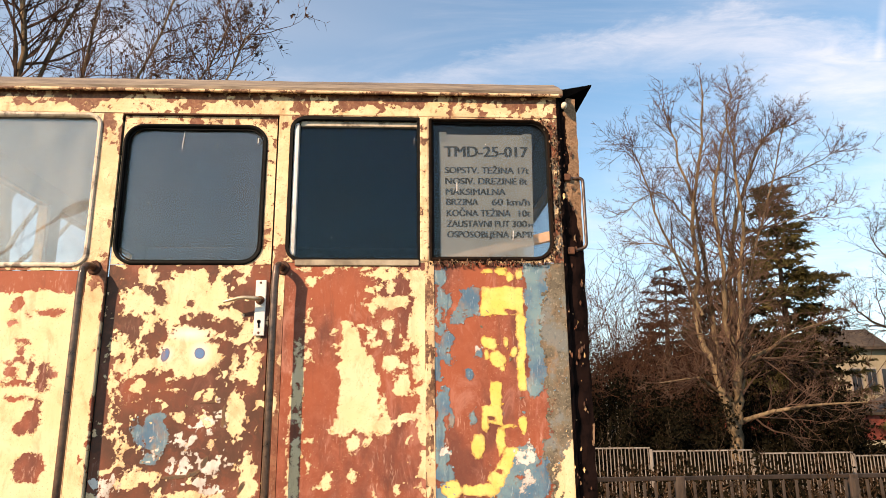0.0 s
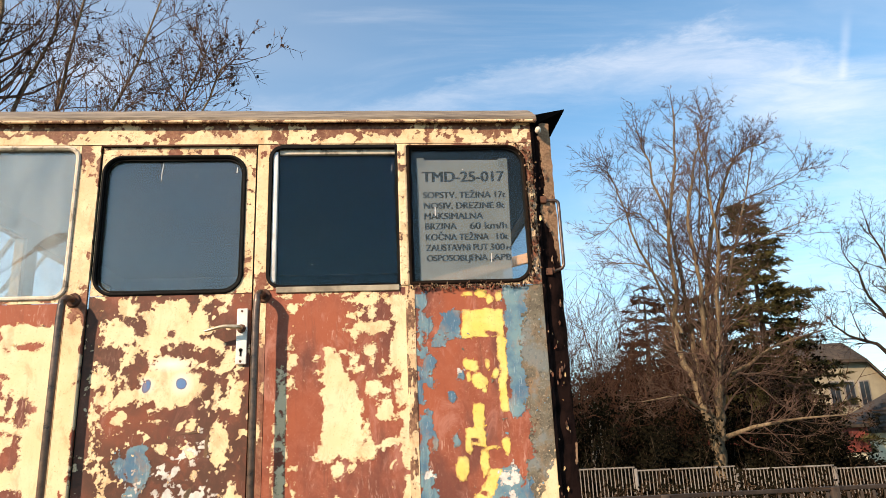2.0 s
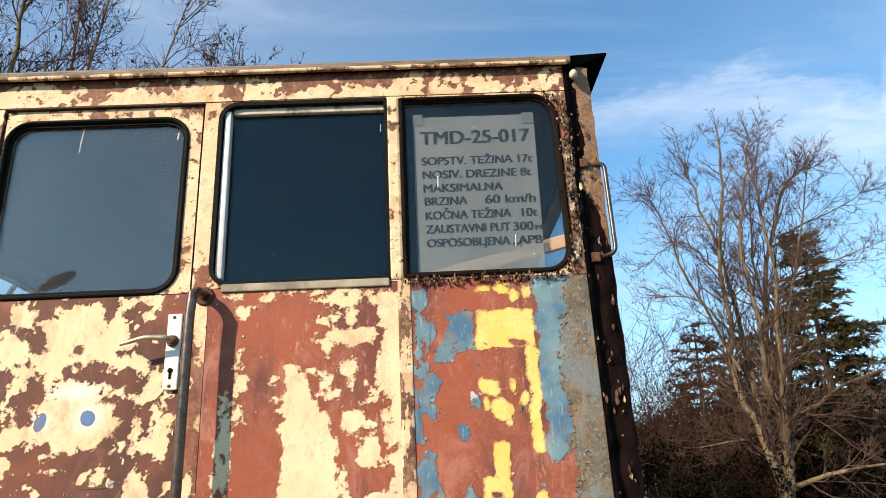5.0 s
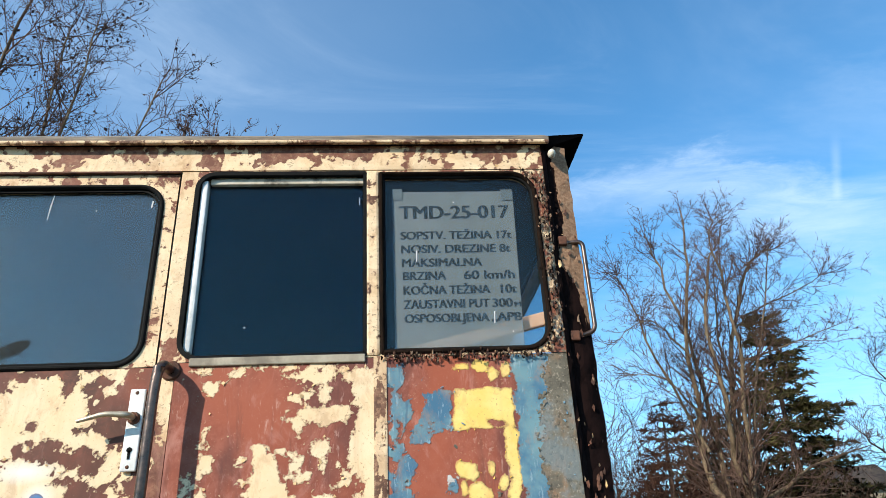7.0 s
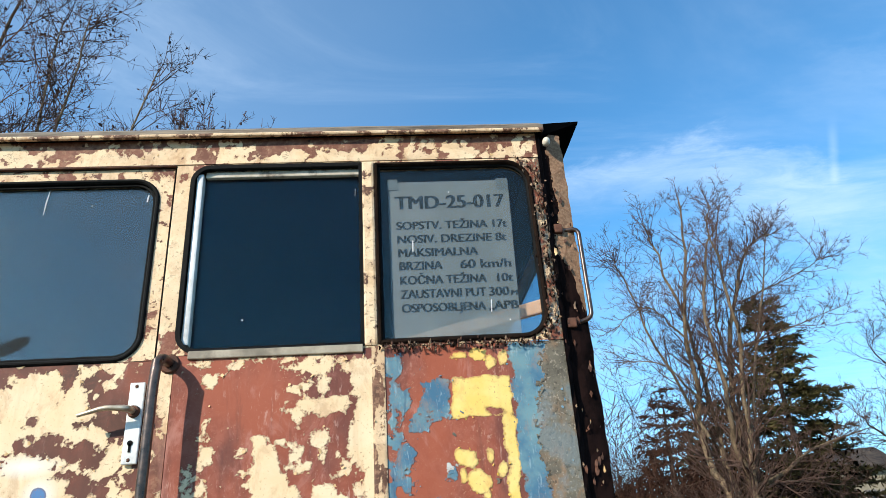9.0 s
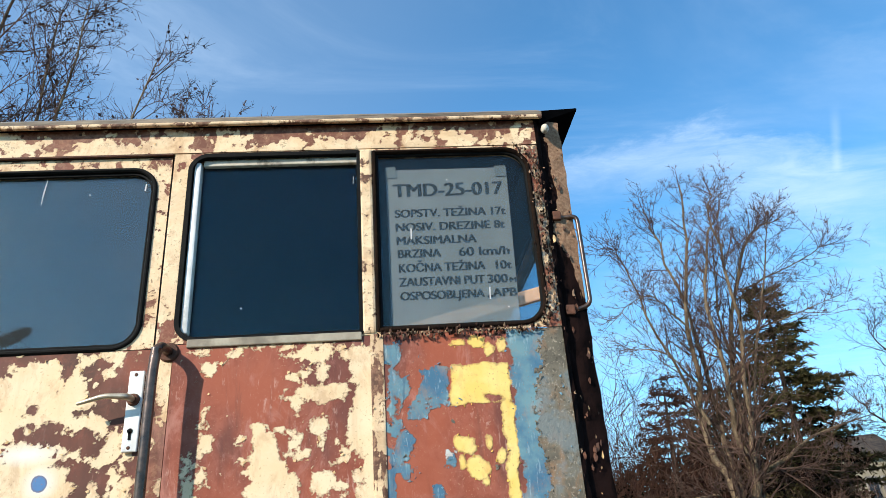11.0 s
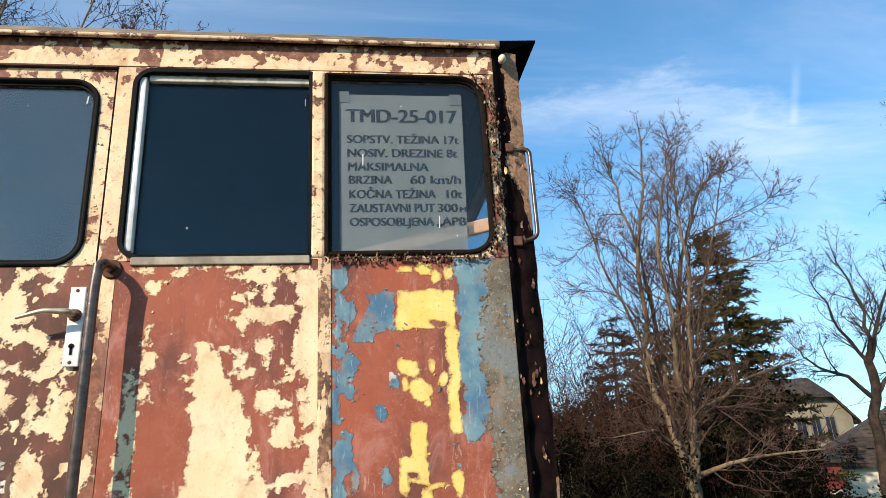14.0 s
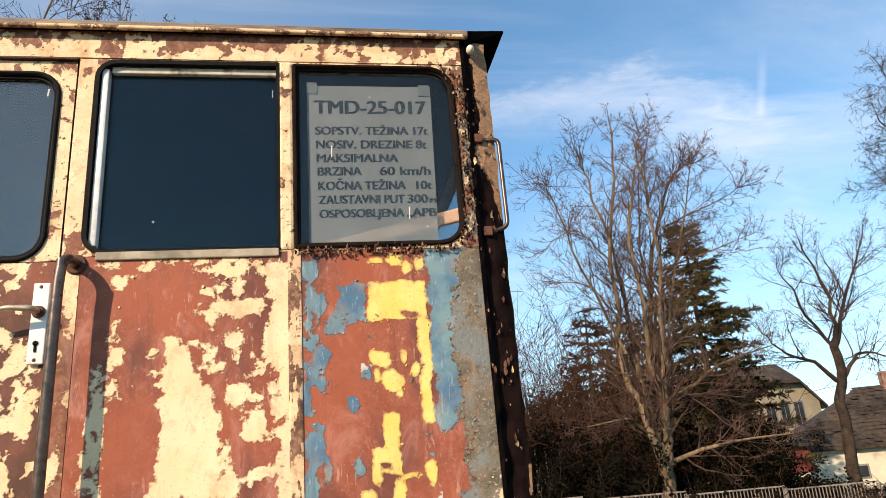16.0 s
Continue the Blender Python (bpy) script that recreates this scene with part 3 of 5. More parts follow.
MID_TOP = (
    (-0.075, 2.091, 0.062, 0.018), (0.036, 2.087, 0.044, 0.026), (-0.196, 2.124, 0.044, 0.006), (-0.085, 2.116, 0.064, 0.006), (-0.091, 2.044, 0.012, 0.016), (-0.055, 2.044, 0.016, 0.028), (-0.054, 1.993, 0.078, 0.028), (-0.114, 1.973, 0.018, 0.022),
    (-0.118, 2.034, 0.016, 0.012), (0.022, 2.022, 0.01, 0.01), (-0.334, 2.071, 0.022, 0.018), (-0.299, 2.083, 0.014, 0.008), (-0.271, 2.103, 0.018, 0.01), (-0.355, 2.111, 0.024, 0.01), (-0.063, 1.915, 0.031, 0.024), (-0.049, 1.884, 0.007, 0.018),
    (-0.148, 1.91, 0.014, 0.01), (-0.12, 1.9, 0.02, 0.014),
)
MID_CHIPS = (
    (-0.122, 1.872, 0.012, 0.012), (-0.108, 1.847, 0.024, 0.014), (-0.147, 1.841, 0.01, 0.01), (-0.25, 1.884, 0.012, 0.014), (-0.25, 1.837, 0.012, 0.005), (-0.014, 1.874, 0.008, 0.012), (-0.012, 1.83, 0.014, 0.007), (0.006, 1.852, 0.008, 0.006),
    (0.047, 1.913, 0.038, 0.09), (0.069, 1.785, 0.026, 0.1), (0.036, 1.963, 0.022, 0.032), (0.035, 1.785, 0.012, 0.018), (-0.052, 1.782, 0.029, 0.028), (-0.004, 1.77, 0.02, 0.008), (-0.003, 1.732, 0.029, 0.016), (0.055, 1.743, 0.03, 0.03),
    (-0.339, 1.944, 0.011, 0.032), (-0.33, 1.889, 0.018, 0.04),
)
MID_LOW = (
    (-0.334, 1.803, 0.013, 0.024), (-0.009, 1.705, 0.034, 0.038), (-0.007, 1.59, 0.038, 0.016, 20), (0.055, 1.628, 0.018, 0.02), (0.074, 1.548, 0.025, 0.052), (-0.071, 1.648, 0.014, 0.036), (-0.258, 1.389, 0.018, 0.031), (-0.286, 1.373, 0.014, 0.009),
    (-0.171, 1.411, 0.009, 0.016), (-0.105, 1.345, 0.007, 0.011), (-0.027, 1.362, 0.01, 0.011), (-0.319, 1.521, 0.012, 0.005), (-0.322, 1.443, 0.008, 0.022), (0.055, 1.685, 0.04, 0.018), (-0.173, 1.514, 0.022, 0.034), (-0.126, 1.519, 0.009, 0.023),
    (-0.092, 1.54, 0.011, 0.007), (-0.228, 1.57, 0.022, 0.022),
)
MID_STRIP = (
    (-0.367, 1.711, 0.022, 0.135), (-0.37, 1.489, 0.023, 0.198),
)
MID_STRIP_BARE = (
    (-0.374, 1.553, 0.013, 0.029), (-0.383, 1.48, 0.012, 0.04), (-0.375, 1.621, 0.009, 0.009), (-0.365, 1.696, 0.006, 0.007), (-0.397, 1.788, 0.011, 0.032),
)
BLUE_LEFT = (
    (0.136, 2.001, 0.026, 0.026), (0.231, 2.001, 0.038, 0.036), (0.189, 1.939, 0.03, 0.02), (0.236, 1.953, 0.04, 0.012), (0.144, 1.851, 0.028, 0.036), (0.122, 2.081, 0.029, 0.036), (0.129, 1.919, 0.016, 0.02), (0.253, 1.813, 0.016, 0.022),
    (0.226, 1.74, 0.016, 0.016), (0.132, 1.654, 0.024, 0.05), (0.159, 1.594, 0.014, 0.028), (0.23, 1.593, 0.016, 0.026), (0.114, 1.523, 0.022, 0.058), (0.139, 1.413, 0.02, 0.032), (0.116, 1.353, 0.052, 0.023), (0.157, 1.794, 0.01, 0.022),
)
BLUE_LOW = (
    (0.416, 1.402, 0.092, 0.094), (0.486, 1.46, 0.048, 0.054), (0.347, 1.353, 0.06, 0.036),
)
BLUE_BARE = (
    (0.15, 2.044, 0.018, 0.012), (0.145, 1.933, 0.014, 0.028), (0.377, 1.396, 0.016, 0.009), (0.46, 1.534, 0.024, 0.079), (0.129, 1.943, 0.006, 0.024), (0.182, 1.993, 0.006, 0.028),
)
WHITE_SMEAR = (
    (0.419, 1.428, 0.022, 0.065, -12), (0.393, 1.457, 0.012, 0.025), (0.131, 1.483, 0.013, 0.011), (0.054, 1.384, 0.012, 0.027), (0.255, 1.827, 0.012, 0.012),
)
YELLOW_TOP = (
    (0.296, 2.106, 0.022, 0.012), (0.347, 2.104, 0.022, 0.018), (0.373, 2.083, 0.012, 0.016), (0.406, 2.094, 0.014, 0.024), (0.408, 1.936, 0.02, 0.024), (0.295, 1.847, 0.03, 0.018, -35), (0.324, 1.791, 0.032, 0.029, -40), (0.339, 1.758, 0.009, 0.011),
    (0.353, 1.846, 0.008, 0.02), (0.382, 1.817, 0.01, 0.016), (0.286, 1.807, 0.01, 0.022),
)
YELLOW_LOW = (
    (0.273, 1.57, 0.014, 0.025), (0.326, 1.521, 0.016, 0.047), (0.25, 1.5, 0.024, 0.04), (0.405, 1.569, 0.016, 0.028), (0.348, 1.564, 0.026, 0.006), (0.342, 1.44, 0.022, 0.065, -24), (0.31, 1.389, 0.028, 0.025), (0.248, 1.356, 0.072, 0.02),
    (0.156, 1.359, 0.034, 0.032), (0.361, 1.48, 0.028, 0.018),
)
YELLOW_BARE = (
    (0.377, 1.956, 0.018, 0.007, -15), (0.295, 1.59, 0.011, 0.007), (0.319, 1.416, 0.011, 0.009), (0.427, 1.948, 0.01, 0.004),
)
LEFT_BARE = (
    (-1.225, 1.452, 0.049, 0.049), (-1.231, 1.598, 0.029, 0.043), (-1.22, 1.626, 0.016, 0.036), (-1.267, 1.572, 0.022, 0.022), (-1.211, 1.733, 0.02, 0.044), (-1.186, 1.755, 0.016, 0.016), (-1.296, 1.793, 0.032, 0.009), (-1.318, 1.752, 0.029, 0.018),
    (-1.257, 1.774, 0.013, 0.033), (-1.278, 1.722, 0.05, 0.009), (-1.292, 1.859, 0.016, 0.007), (-1.301, 1.831, 0.014, 0.016), (-1.223, 1.956, 0.04, 0.012), (-1.33, 1.985, 0.025, 0.024), (-1.341, 1.927, 0.018, 0.012), (-1.29, 1.672, 0.032, 0.009),
)


def cream_left(x, z):
    wx, wz = warp(x, z, 3.1)
    f = 0.05 + noise_field(x, z, 7, 3.1, 0.025) - np.clip(wz - 1.985, 0, 1) * 1.1
    return np.minimum(f, -blobs(wx, wz, LEFT_BARE))


def cream_door(x, z):
    wx, wz = warp(x, z, 8.4)
    f = np.maximum(noise_field(x, z, 24, 8.4, 0.065) - 0.031, blobs(wx, wz, DOOR_TOP, DOOR_LOW, DOOR_REST))
    return np.minimum(f, -blobs(wx, wz, DOOR_BARE))


def cream_middle(x, z):
    wx, wz = warp(x, z, 5.2, 0.009)
    f = np.maximum(noise_field(x, z, 24, 5.2, 0.05) - 0.046, blobs(wx, wz, MID_TOP, MID_CHIPS, MID_LOW))
    tall = functools.reduce(np.minimum, (wx + 0.226, 1.922 - wz, -0.086 - wx, (-0.168 + (1.885 - wz) * 0.55 - wx) * 0.88, wz - 1.56))
    beside = rect(x, z, 0.040, 0.12, 1.20, 2.07) * 0.6 - 0.010 + noise_field(x, z, 22, 9.7, 0.034)
    strip = np.minimum(blobs(wx, wz, MID_STRIP), -blobs(wx, wz, MID_STRIP_BARE))
    return union(f, beside, tall, strip, rect(wx, wz, -0.244, -0.051, 1.545, 1.598))


def blue_right(x, z):
    wx, wz = warp(x, z, 2.2)
    f = union(blobs(wx, wz, BLUE_LEFT, BLUE_LOW), rect(wx, wz, 0.110, 0.162, 1.972, 2.032), rect(wx, wz, 0.188, 0.266, 1.958, 2.044), rect(wx, wz, 0.424, 0.56, 1.70, 2.14), ell(wx, wz, 0.452, 1.69, 0.030, 0.03), noise_field(x, z, 22, 2.2, 0.05) - 0.050,
              rect(x, z, 0.09, 0.150, 1.20, 2.12) * 0.6 - 0.016 + noise_field(x, z, 20, 6.1, 0.05))
    return np.minimum(f, -blobs(wx, wz, BLUE_BARE))


def yellow_right(x, z):
    wx, wz = warp(x, z, 4.9, 0.007)
    f = union(rect(wx, wz, 0.267, 0.422, 1.946, 2.049), rect(wx, wz, 0.393, 0.422, 1.682, 1.93), rect(wx, wz, 0.296, 0.335, 1.58, 1.712), rect(wx, wz, 0.266, 0.336, 1.572, 1.634), blobs(wx, wz, YELLOW_TOP, YELLOW_LOW))
    return np.minimum(f, -blobs(wx, wz, YELLOW_BARE))


def grey_right(x, z):
    return np.maximum(x - 0.492 + noise_field(x, z, 7, 1.9, 0.03), noise_field(x, z, 12, 6.6, 0.05) - 0.055)


def cream_header(x, z):
    """Cream left along the lower edge, rust above it."""
    return 0.011 - np.clip(z - 2.728, -0.02, 1) * 0.55 + noise_field(x * 0.7, z, 15, 2.7, 0.04) + noise_field(x, z, 40, 6.1, 0.032) - np.clip(x - 0.54, 0, 1) * 0.3


def cream_post(x, z):
    return 0.012 + noise_field(x, z * 0.5, 16, 6.2, 0.05)


sheet("side_panel", X0, -1.112, 1.18, Z_SILL, WALL, trolley, {"cream": cream_left}, label="cream painted metal panel with rust patches", seed=1, rag=0.55)
sheet("side_panel", -0.474 + 0.05, 0.086, 1.18, Z_SILL + 0.03, WALL, trolley, {"cream": cream_middle}, label="red primer panel with cream paint remains", seed=2, rag=0.85)
sheet("side_panel", 0.098, X1, 1.18, Z_SILL + 0.03, WALL + 0.002, trolley,
      {"blue": blue_right, "yellow": yellow_right, "grey": grey_right, "white": lambda x, z: blobs(*warp(x, z, 3.9), WHITE_SMEAR) * 0.8 - 0.002, "cream": lambda x, z: union(ell(x, z, 0.565, 1.36, 0.05, 0.14) + noise_field(x, z, 30, 5.5, 0.02), noise_field(x, z, 22, 4.4, 0.05) - 0.060)},
      label="red panel with blue, yellow and grey paint remains", seed=3)
# posts beside the door and the welded seam
sheet("door_post", -1.110, -1.042, 1.18, 2.70, WALL + 0.001, trolley, {"cream": lambda x, z: np.where(z > 2.0, cream_post(x, z), cream_post(x, z) + 0.014 - 0.9 * np.clip(x + 1.056, 0, 1)), "stained": lambda x, z: np.clip((z - 1.9) * 6, 0, 0.6)}, 0.25, step=0.007, dent=0.002)
sheet("door_post", -0.471, -0.426, 1.18, 2.70, WALL + 0.001, trolley, {"cream": lambda x, z: cream_post(x, z) + np.where(z > 2.2, 0.008, -0.018), "stained": lambda x, z: np.full(len(x), 0.5)}, 0.25, step=0.007, dent=0.002)
sheet("seam_strip", 0.070, 0.103, 1.18, Z_SILL + 0.035, WALL - 0.0005, trolley, {"cream": lambda x, z: 0.006 + noise_field(x * 2.6, z * 0.55, 24, 3.3, 0.05), "stained": lambda x, z: 1.0 + 0 * x}, 0.35, step=0.004, dent=0.005, thick=0.004)
for x0, x1 in ((X0, -1.112), (-1.110, -0.426), (-0.424, X1)):
    coat(part("skirt_panel", box(x0, x1, WALL + 0.001, WALL + 0.013, 0.62, 1.178), PAINT, trolley), {"cream": lambda x, z: 0.01 + 0 * x}, 0.6)

# openings of the window band
R = 0.07
WIN_LEFT, WIN_DOOR, WIN_PAIR = (-1.70, -1.113, 2.120, 2.698, (0.05,) * 4), (-1.031, -0.513, 2.131, 2.660, (R,) * 4), (-0.424, 0.545, 2.145, 2.692, (0.075, 0.05, 0.05, 0.075))


def holed(name, cell, hole, y, parent, fields, wild, depth=0.045, label=""):
    """A sheet that fills a rectangular cell round a rounded opening, with the opening's reveal."""
    x0, x1, z0, z1 = cell
    inner, n = rrect(*hole), 8
    outer = []
    corners = ((x1, z1), (x0, z1), (x0, z0), (x1, z0))
    for c in range(4):
        first, last = inner[c * 9], inner[c * 9 + 8]
        cx, cz = corners[c]
        a = (cx, first[1]) if c in (0, 2) else (first[0], cz)
        b = (last[0], cz) if c in (0, 2) else (cx, last[1])
        for i in range(9):
            s = i / 8
            p, q, k = (a, (cx, cz), s * 2) if s <= 0.5 else ((cx, cz), b, s * 2 - 1)
            outer.append((p[0] + (q[0] - p[0]) * k, p[1] + (q[1] - p[1]) * k))
    m = len(inner)
    verts = [(x, y, z) for x, z in outer] + [(x, y, z) for x, z in inner] + [(x, y + depth, z) for x, z in inner]
    faces = []
    for k in range(m):
        j = (k + 1) % m
        faces += [(k, m + k, m + j, j), (m + k, 2 * m + k, 2 * m + j, m + j)]
    return coat(part(name, (verts, faces), PAINT, parent, label), fields, wild)


BAND = {"cream": lambda x, z: 0.010 + 0 * x, "stained": lambda x, z: 0.5 + 0 * x}
holed("window_surround", (X0, -1.112 + 0.001, Z_SILL + 0.002, 2.70), WIN_LEFT, WALL, trolley, BAND, 0.7)
holed("window_surround", (-0.4255, X1, Z_SILL + 0.032, 2.70), WIN_PAIR, WALL, trolley, {"cream": lambda x, z: np.where(x > 0.54, -0.014, 0.008), "grey": lambda x, z: np.where(x > 0.54, 0.006, -0.02), "stained": lambda x, z: 0.5 + 0 * x}, 0.6)
header = sheet("header_panel", X0, X1, 2.702, Z_TOP, WALL - 0.002, trolley, {"cream": cream_header, "dark": lambda x, z: np.full(len(x), 0.35), "stained": lambda x, z: np.full(len(x), 0.6)}, 0.35, step=0.005, dent=0.003)

# door, set a little back in its frame
door = sheet("door", -1.036, -0.478, 1.18, 2.128, WALL + 0.008, trolley,
             {"cream": cream_door, "dark": lambda x, z: np.clip(0.78 + noise_field(x, z, 5, 2.9, 0.6), 0.3, 1.0), "blue": lambda x, z: blobs(*warp(x, z, 1.4), DOOR_BLUE),
              "white": lambda x, z: blobs(*warp(x, z, 3.4), DOOR_WHITE) * 0.7 - 0.006 + noise_field(x, z, 34, 7.7, 0.02),
              "eye": lambda x, z: blobs(x, z, EYES), "ink": lambda x, z: blobs(*warp(x, z, 9.4, 0.006), DOOR_INK),
              "pale": lambda x, z: np.clip(union(1.25 - np.hypot(x + 0.703, z - 1.818) / 0.038, 1.2 - np.hypot(x + 0.822, z - 1.815) / 0.030, 1.1 - np.hypot((x + 0.745) / 0.085, (z - 1.886) / 0.028)), 0, 1)},
             wild=0.10, label="door sheet with flaking cream paint over dark rust", seed=4, rag=1.2)
holed("window_surround", (-1.036, -0.478, 2.130, 2.694), WIN_DOOR, WALL + 0.008, door, {"cream": lambda x, z: 0.012 + 0 * x, "stained": lambda x, z: 0.55 + 0 * x}, 0.65)
part("drip_edge", box(-1.04, -0.474, WALL - 0.004, WALL + 0.006, 2.696, 2.701), RUSTY, door)


def gasket(hole, y, w, mat, parent, name="rubber_seal"):
    return smooth(part(name, ring(hole, [(0.002, y + 0.01), (0.002, y - 0.003), (-0.002, y - 0.007), (-w * 0.6, y - 0.007), (-w, y - 0.002), (-w, y + 0.012)]), mat, parent), 30)


gasket(WIN_DOOR, WALL + 0.008, 0.010, RUBBER, door)
inner = (WIN_DOOR[0] + 0.014, WIN_DOOR[1] - 0.014, WIN_DOOR[2] + 0.014, WIN_DOOR[3] - 0.014, (R - 0.012,) * 4)
smooth(part("inner_seal", ring(inner, [(0.002, WALL + 0.02), (0.002, WALL + 0.012), (-0.003, WALL + 0.012), (-0.003, WALL + 0.02)]), RUBBER, door), 30)
part("glass_pane", pane(WIN_DOOR, WALL + 0.022), GLASS_DOOR, door, "dark reflecting window pane")
gasket(WIN_LEFT, WALL, 0.014, CHIPPED, trolley, "window_frame")
part("glass_pane", pane(WIN_LEFT, WALL + 0.014), GLASS_DUSTY, trolley, "dusty window pane")
# double window: sliding pane with aluminium edges, post, fixed pane with a rotten seal
left_half = (WIN_PAIR[0], 0.050, WIN_PAIR[2], WIN_PAIR[3], (0.003, 0.05, 0.05, 0.003))
right_half = (0.090, WIN_PAIR[1], WIN_PAIR[2], WIN_PAIR[3], (0.075, 0.003, 0.003, 0.075))
smooth(part("rubber_seal", ring(left_half, [(0.005, WALL + 0.006), (0.005, WALL - 0.004), (-0.007, WALL - 0.004), (-0.007, WALL + 0.012)]), RUBBER, trolley), 30)
smooth(part("sash_edge", box(-0.414, -0.396, WALL + 0.003, WALL + 0.03, 2.165, 2.672, 0.003), WHITE_METAL, trolley, "whitened aluminium sash edge"), 30)
part("sash_edge", box(-0.392, 0.048, WALL + 0.012, WALL + 0.028, 2.664, 2.683, 0.003), CHIPPED, trolley, "dull whitish sash edge")
part("sill_strip", box(-0.392, 0.049, WALL - 0.007, WALL + 0.03, 2.124, 2.146, 0.003), SILL, trolley, "dull grey sill strip")
part("glass_pane", pane(left_half, WALL + 0.026), GLASS, trolley, "dark reflecting window pane")
coat(part("window_post", box(0.050, 0.088, WALL - 0.006, WALL + 0.05, 2.14, 2.700, 0.008), PAINT, trolley), {"cream": lambda x, z: 0.016 + 0 * x, "stained": lambda x, z: 1.0 + 0 * x}, 0.7)
gasket(right_half, WALL, 0.010, ROTTEN, trolley)
inner = (right_half[0] + 0.012, right_half[1] - 0.012, right_half[2] + 0.012, right_half[3] - 0.012, (0.064, 0.003, 0.003, 0.060))
smooth(part("inner_seal", ring(inner, [(0.004, WALL + 0.014), (0.004, WALL + 0.002), (-0.003, WALL + 0.004), (-0.003, WALL + 0.014)]), RUBBER, trolley), 30)
part("glass_pane", pane(right_half, WALL + 0.012), GLASS_SIGN, trolley).visible_shadow = False

# loose, curled flakes along the edges of the coats
def flakes(name, count, mat, seed, size, label):
    rng = random.Random(seed)
    verts, faces, spots = [], [], []
    for ob_name, _ in EDGES[name]:
        me = bpy.data.objects[ob_name].data
        val = np.empty(len(me.vertices), np.float32)
        me.attributes[name].data.foreach_get("value", val)
        spots += [me.vertices[int(k)].co.copy() for k in np.nonzero(np.abs(val) < 0.0035)[0]]
    for p in rng.sample(spots, min(count, len(spots))):
        r, phi, lift, n = rng.uniform(*size), rng.uniform(0, 6.28), rng.uniform(0.0008, 0.0045), rng.choice((4, 5, 6))
        long, turn = rng.uniform(0.35, 0.9), rng.uniform(0, 3.14)
        k = len(verts)
        verts.append((p.x, p.y - 0.0012 - 0.25 * lift, p.z))
        for i in range(n):
            a = 6.283 * i / n
            q = r * rng.uniform(0.35, 1.35)
            u, v = q * math.cos(a), q * long * math.sin(a)
            verts.append((p.x + u * math.cos(turn) - v * math.sin(turn), p.y - 0.0008 - lift * (0.5 + 0.5 * math.cos(a - phi)) ** 2, p.z + u * math.sin(turn) + v * math.cos(turn)))
        faces += [(k, k + 1 + (i + 1) % n, k + 1 + i) for i in range(n)]
    tagged(part("flaking_paint", (verts, faces), mat, trolley, label), kind="stuff")


flakes("cream", 330, CREAM_FLAKE, 71, (0.002, 0.007), "curled flakes of cream paint")
flakes("blue", 110, BLUE_FLAKE, 72, (0.002, 0.006), "curled flakes of blue paint")
flakes("yellow", 40, YELLOW_FLAKE, 73, (0.002, 0.005), "curled flakes of yellow paint")
flakes("grey", 120, GREY_FLAKE, 74, (0.002, 0.007), "curled flakes of grey paint")

# roof: edge strip, black strip for the gutter's shadow, curved sheet and the end visors
def roof_sheet():
    verts, faces, ny, nx = [], [], 16, 24
    for layer in (0.0, -0.018):
        for j in range(ny + 1):
            s = j / ny
            y = WALL + 0.112 + (BACK + 0.026 - WALL - 0.112) * s
            z = 2.894 + 0.05 * (1 - (2 * s - 1) ** 2) - 0.085 * (j == ny) + layer
            for i in range(nx + 1):
                x = X0 - 0.02 + (0.598 - X0 + 0.02) * i / nx
                verts.append((x, y, z + 0.0025 * noise.noise((x * 5, y * 2, 0))))
    w, n = nx + 1, (nx + 1) * (ny + 1)
    for j in range(ny):
        for i in range(nx):
            a = j * w + i
            faces += [(a, a + 1, a + w + 1, a + w), (n + a, n + a + w, n + a + w + 1, n + a + 1)]
    for i in range(nx):
        faces += [(i, n + i, n + i + 1, i + 1), (ny * w + i, ny * w + i + 1, n + ny * w + i + 1, n + ny * w + i)]
    return verts, faces


def roof_edge():
    """Sloping edge of the roof, slightly dented along its length."""
    verts, faces, n = [], [], 60
    for i in range(n + 1):
        x = X0 - 0.02 + (0.598 - X0 + 0.02) * i / n
        d = 0.003 * noise.noise((x * 6, 0, 3.1)) + 0.0015 * noise.noise((x * 25, 0, 1.1))
        verts += [(x, WALL - 0.024, 2.786), (x, WALL - 0.026, 2.802 + d), (x, WALL + 0.040, 2.852 + d), (x, WALL + 0.118, 2.900 + d), (x, WALL + 0.118, 2.870), (x, WALL - 0.008, 2.786)]
    for i in range(n):
        for k in range(6):
            a, b = i * 6 + k, i * 6 + (k + 1) % 6
            faces.append((a, a + 6, b + 6, b))
    faces += [(0, 1, 2, 3, 4, 5), tuple(n * 6 + k for k in (5, 4, 3, 2, 1, 0))]
    return verts, faces


smooth(part("roof_sheet", roof_sheet(), ROOF_EDGE, trolley), 40)
part("roof_edge", roof_edge(), ROOF_EDGE, trolley, "weathered grey-tan roof edge")
coat(part("gutter_lip", box(X0 - 0.02, 0.598, WALL - 0.030, WALL - 0.016, 2.779, 2.790, 0.004), PAINT, trolley), {"cream": lambda x, z: 0.004 + 0 * x, "stained": lambda x, z: 1.0 + 0 * x}, 0.8)
# black strip put in as the shadow line between lip and header
part("gutter_shadow_strip", box(X0, 0.597, WALL - 0.006, WALL + 0.03, 2.7865, 2.815), ROOF_BLACK, trolley)


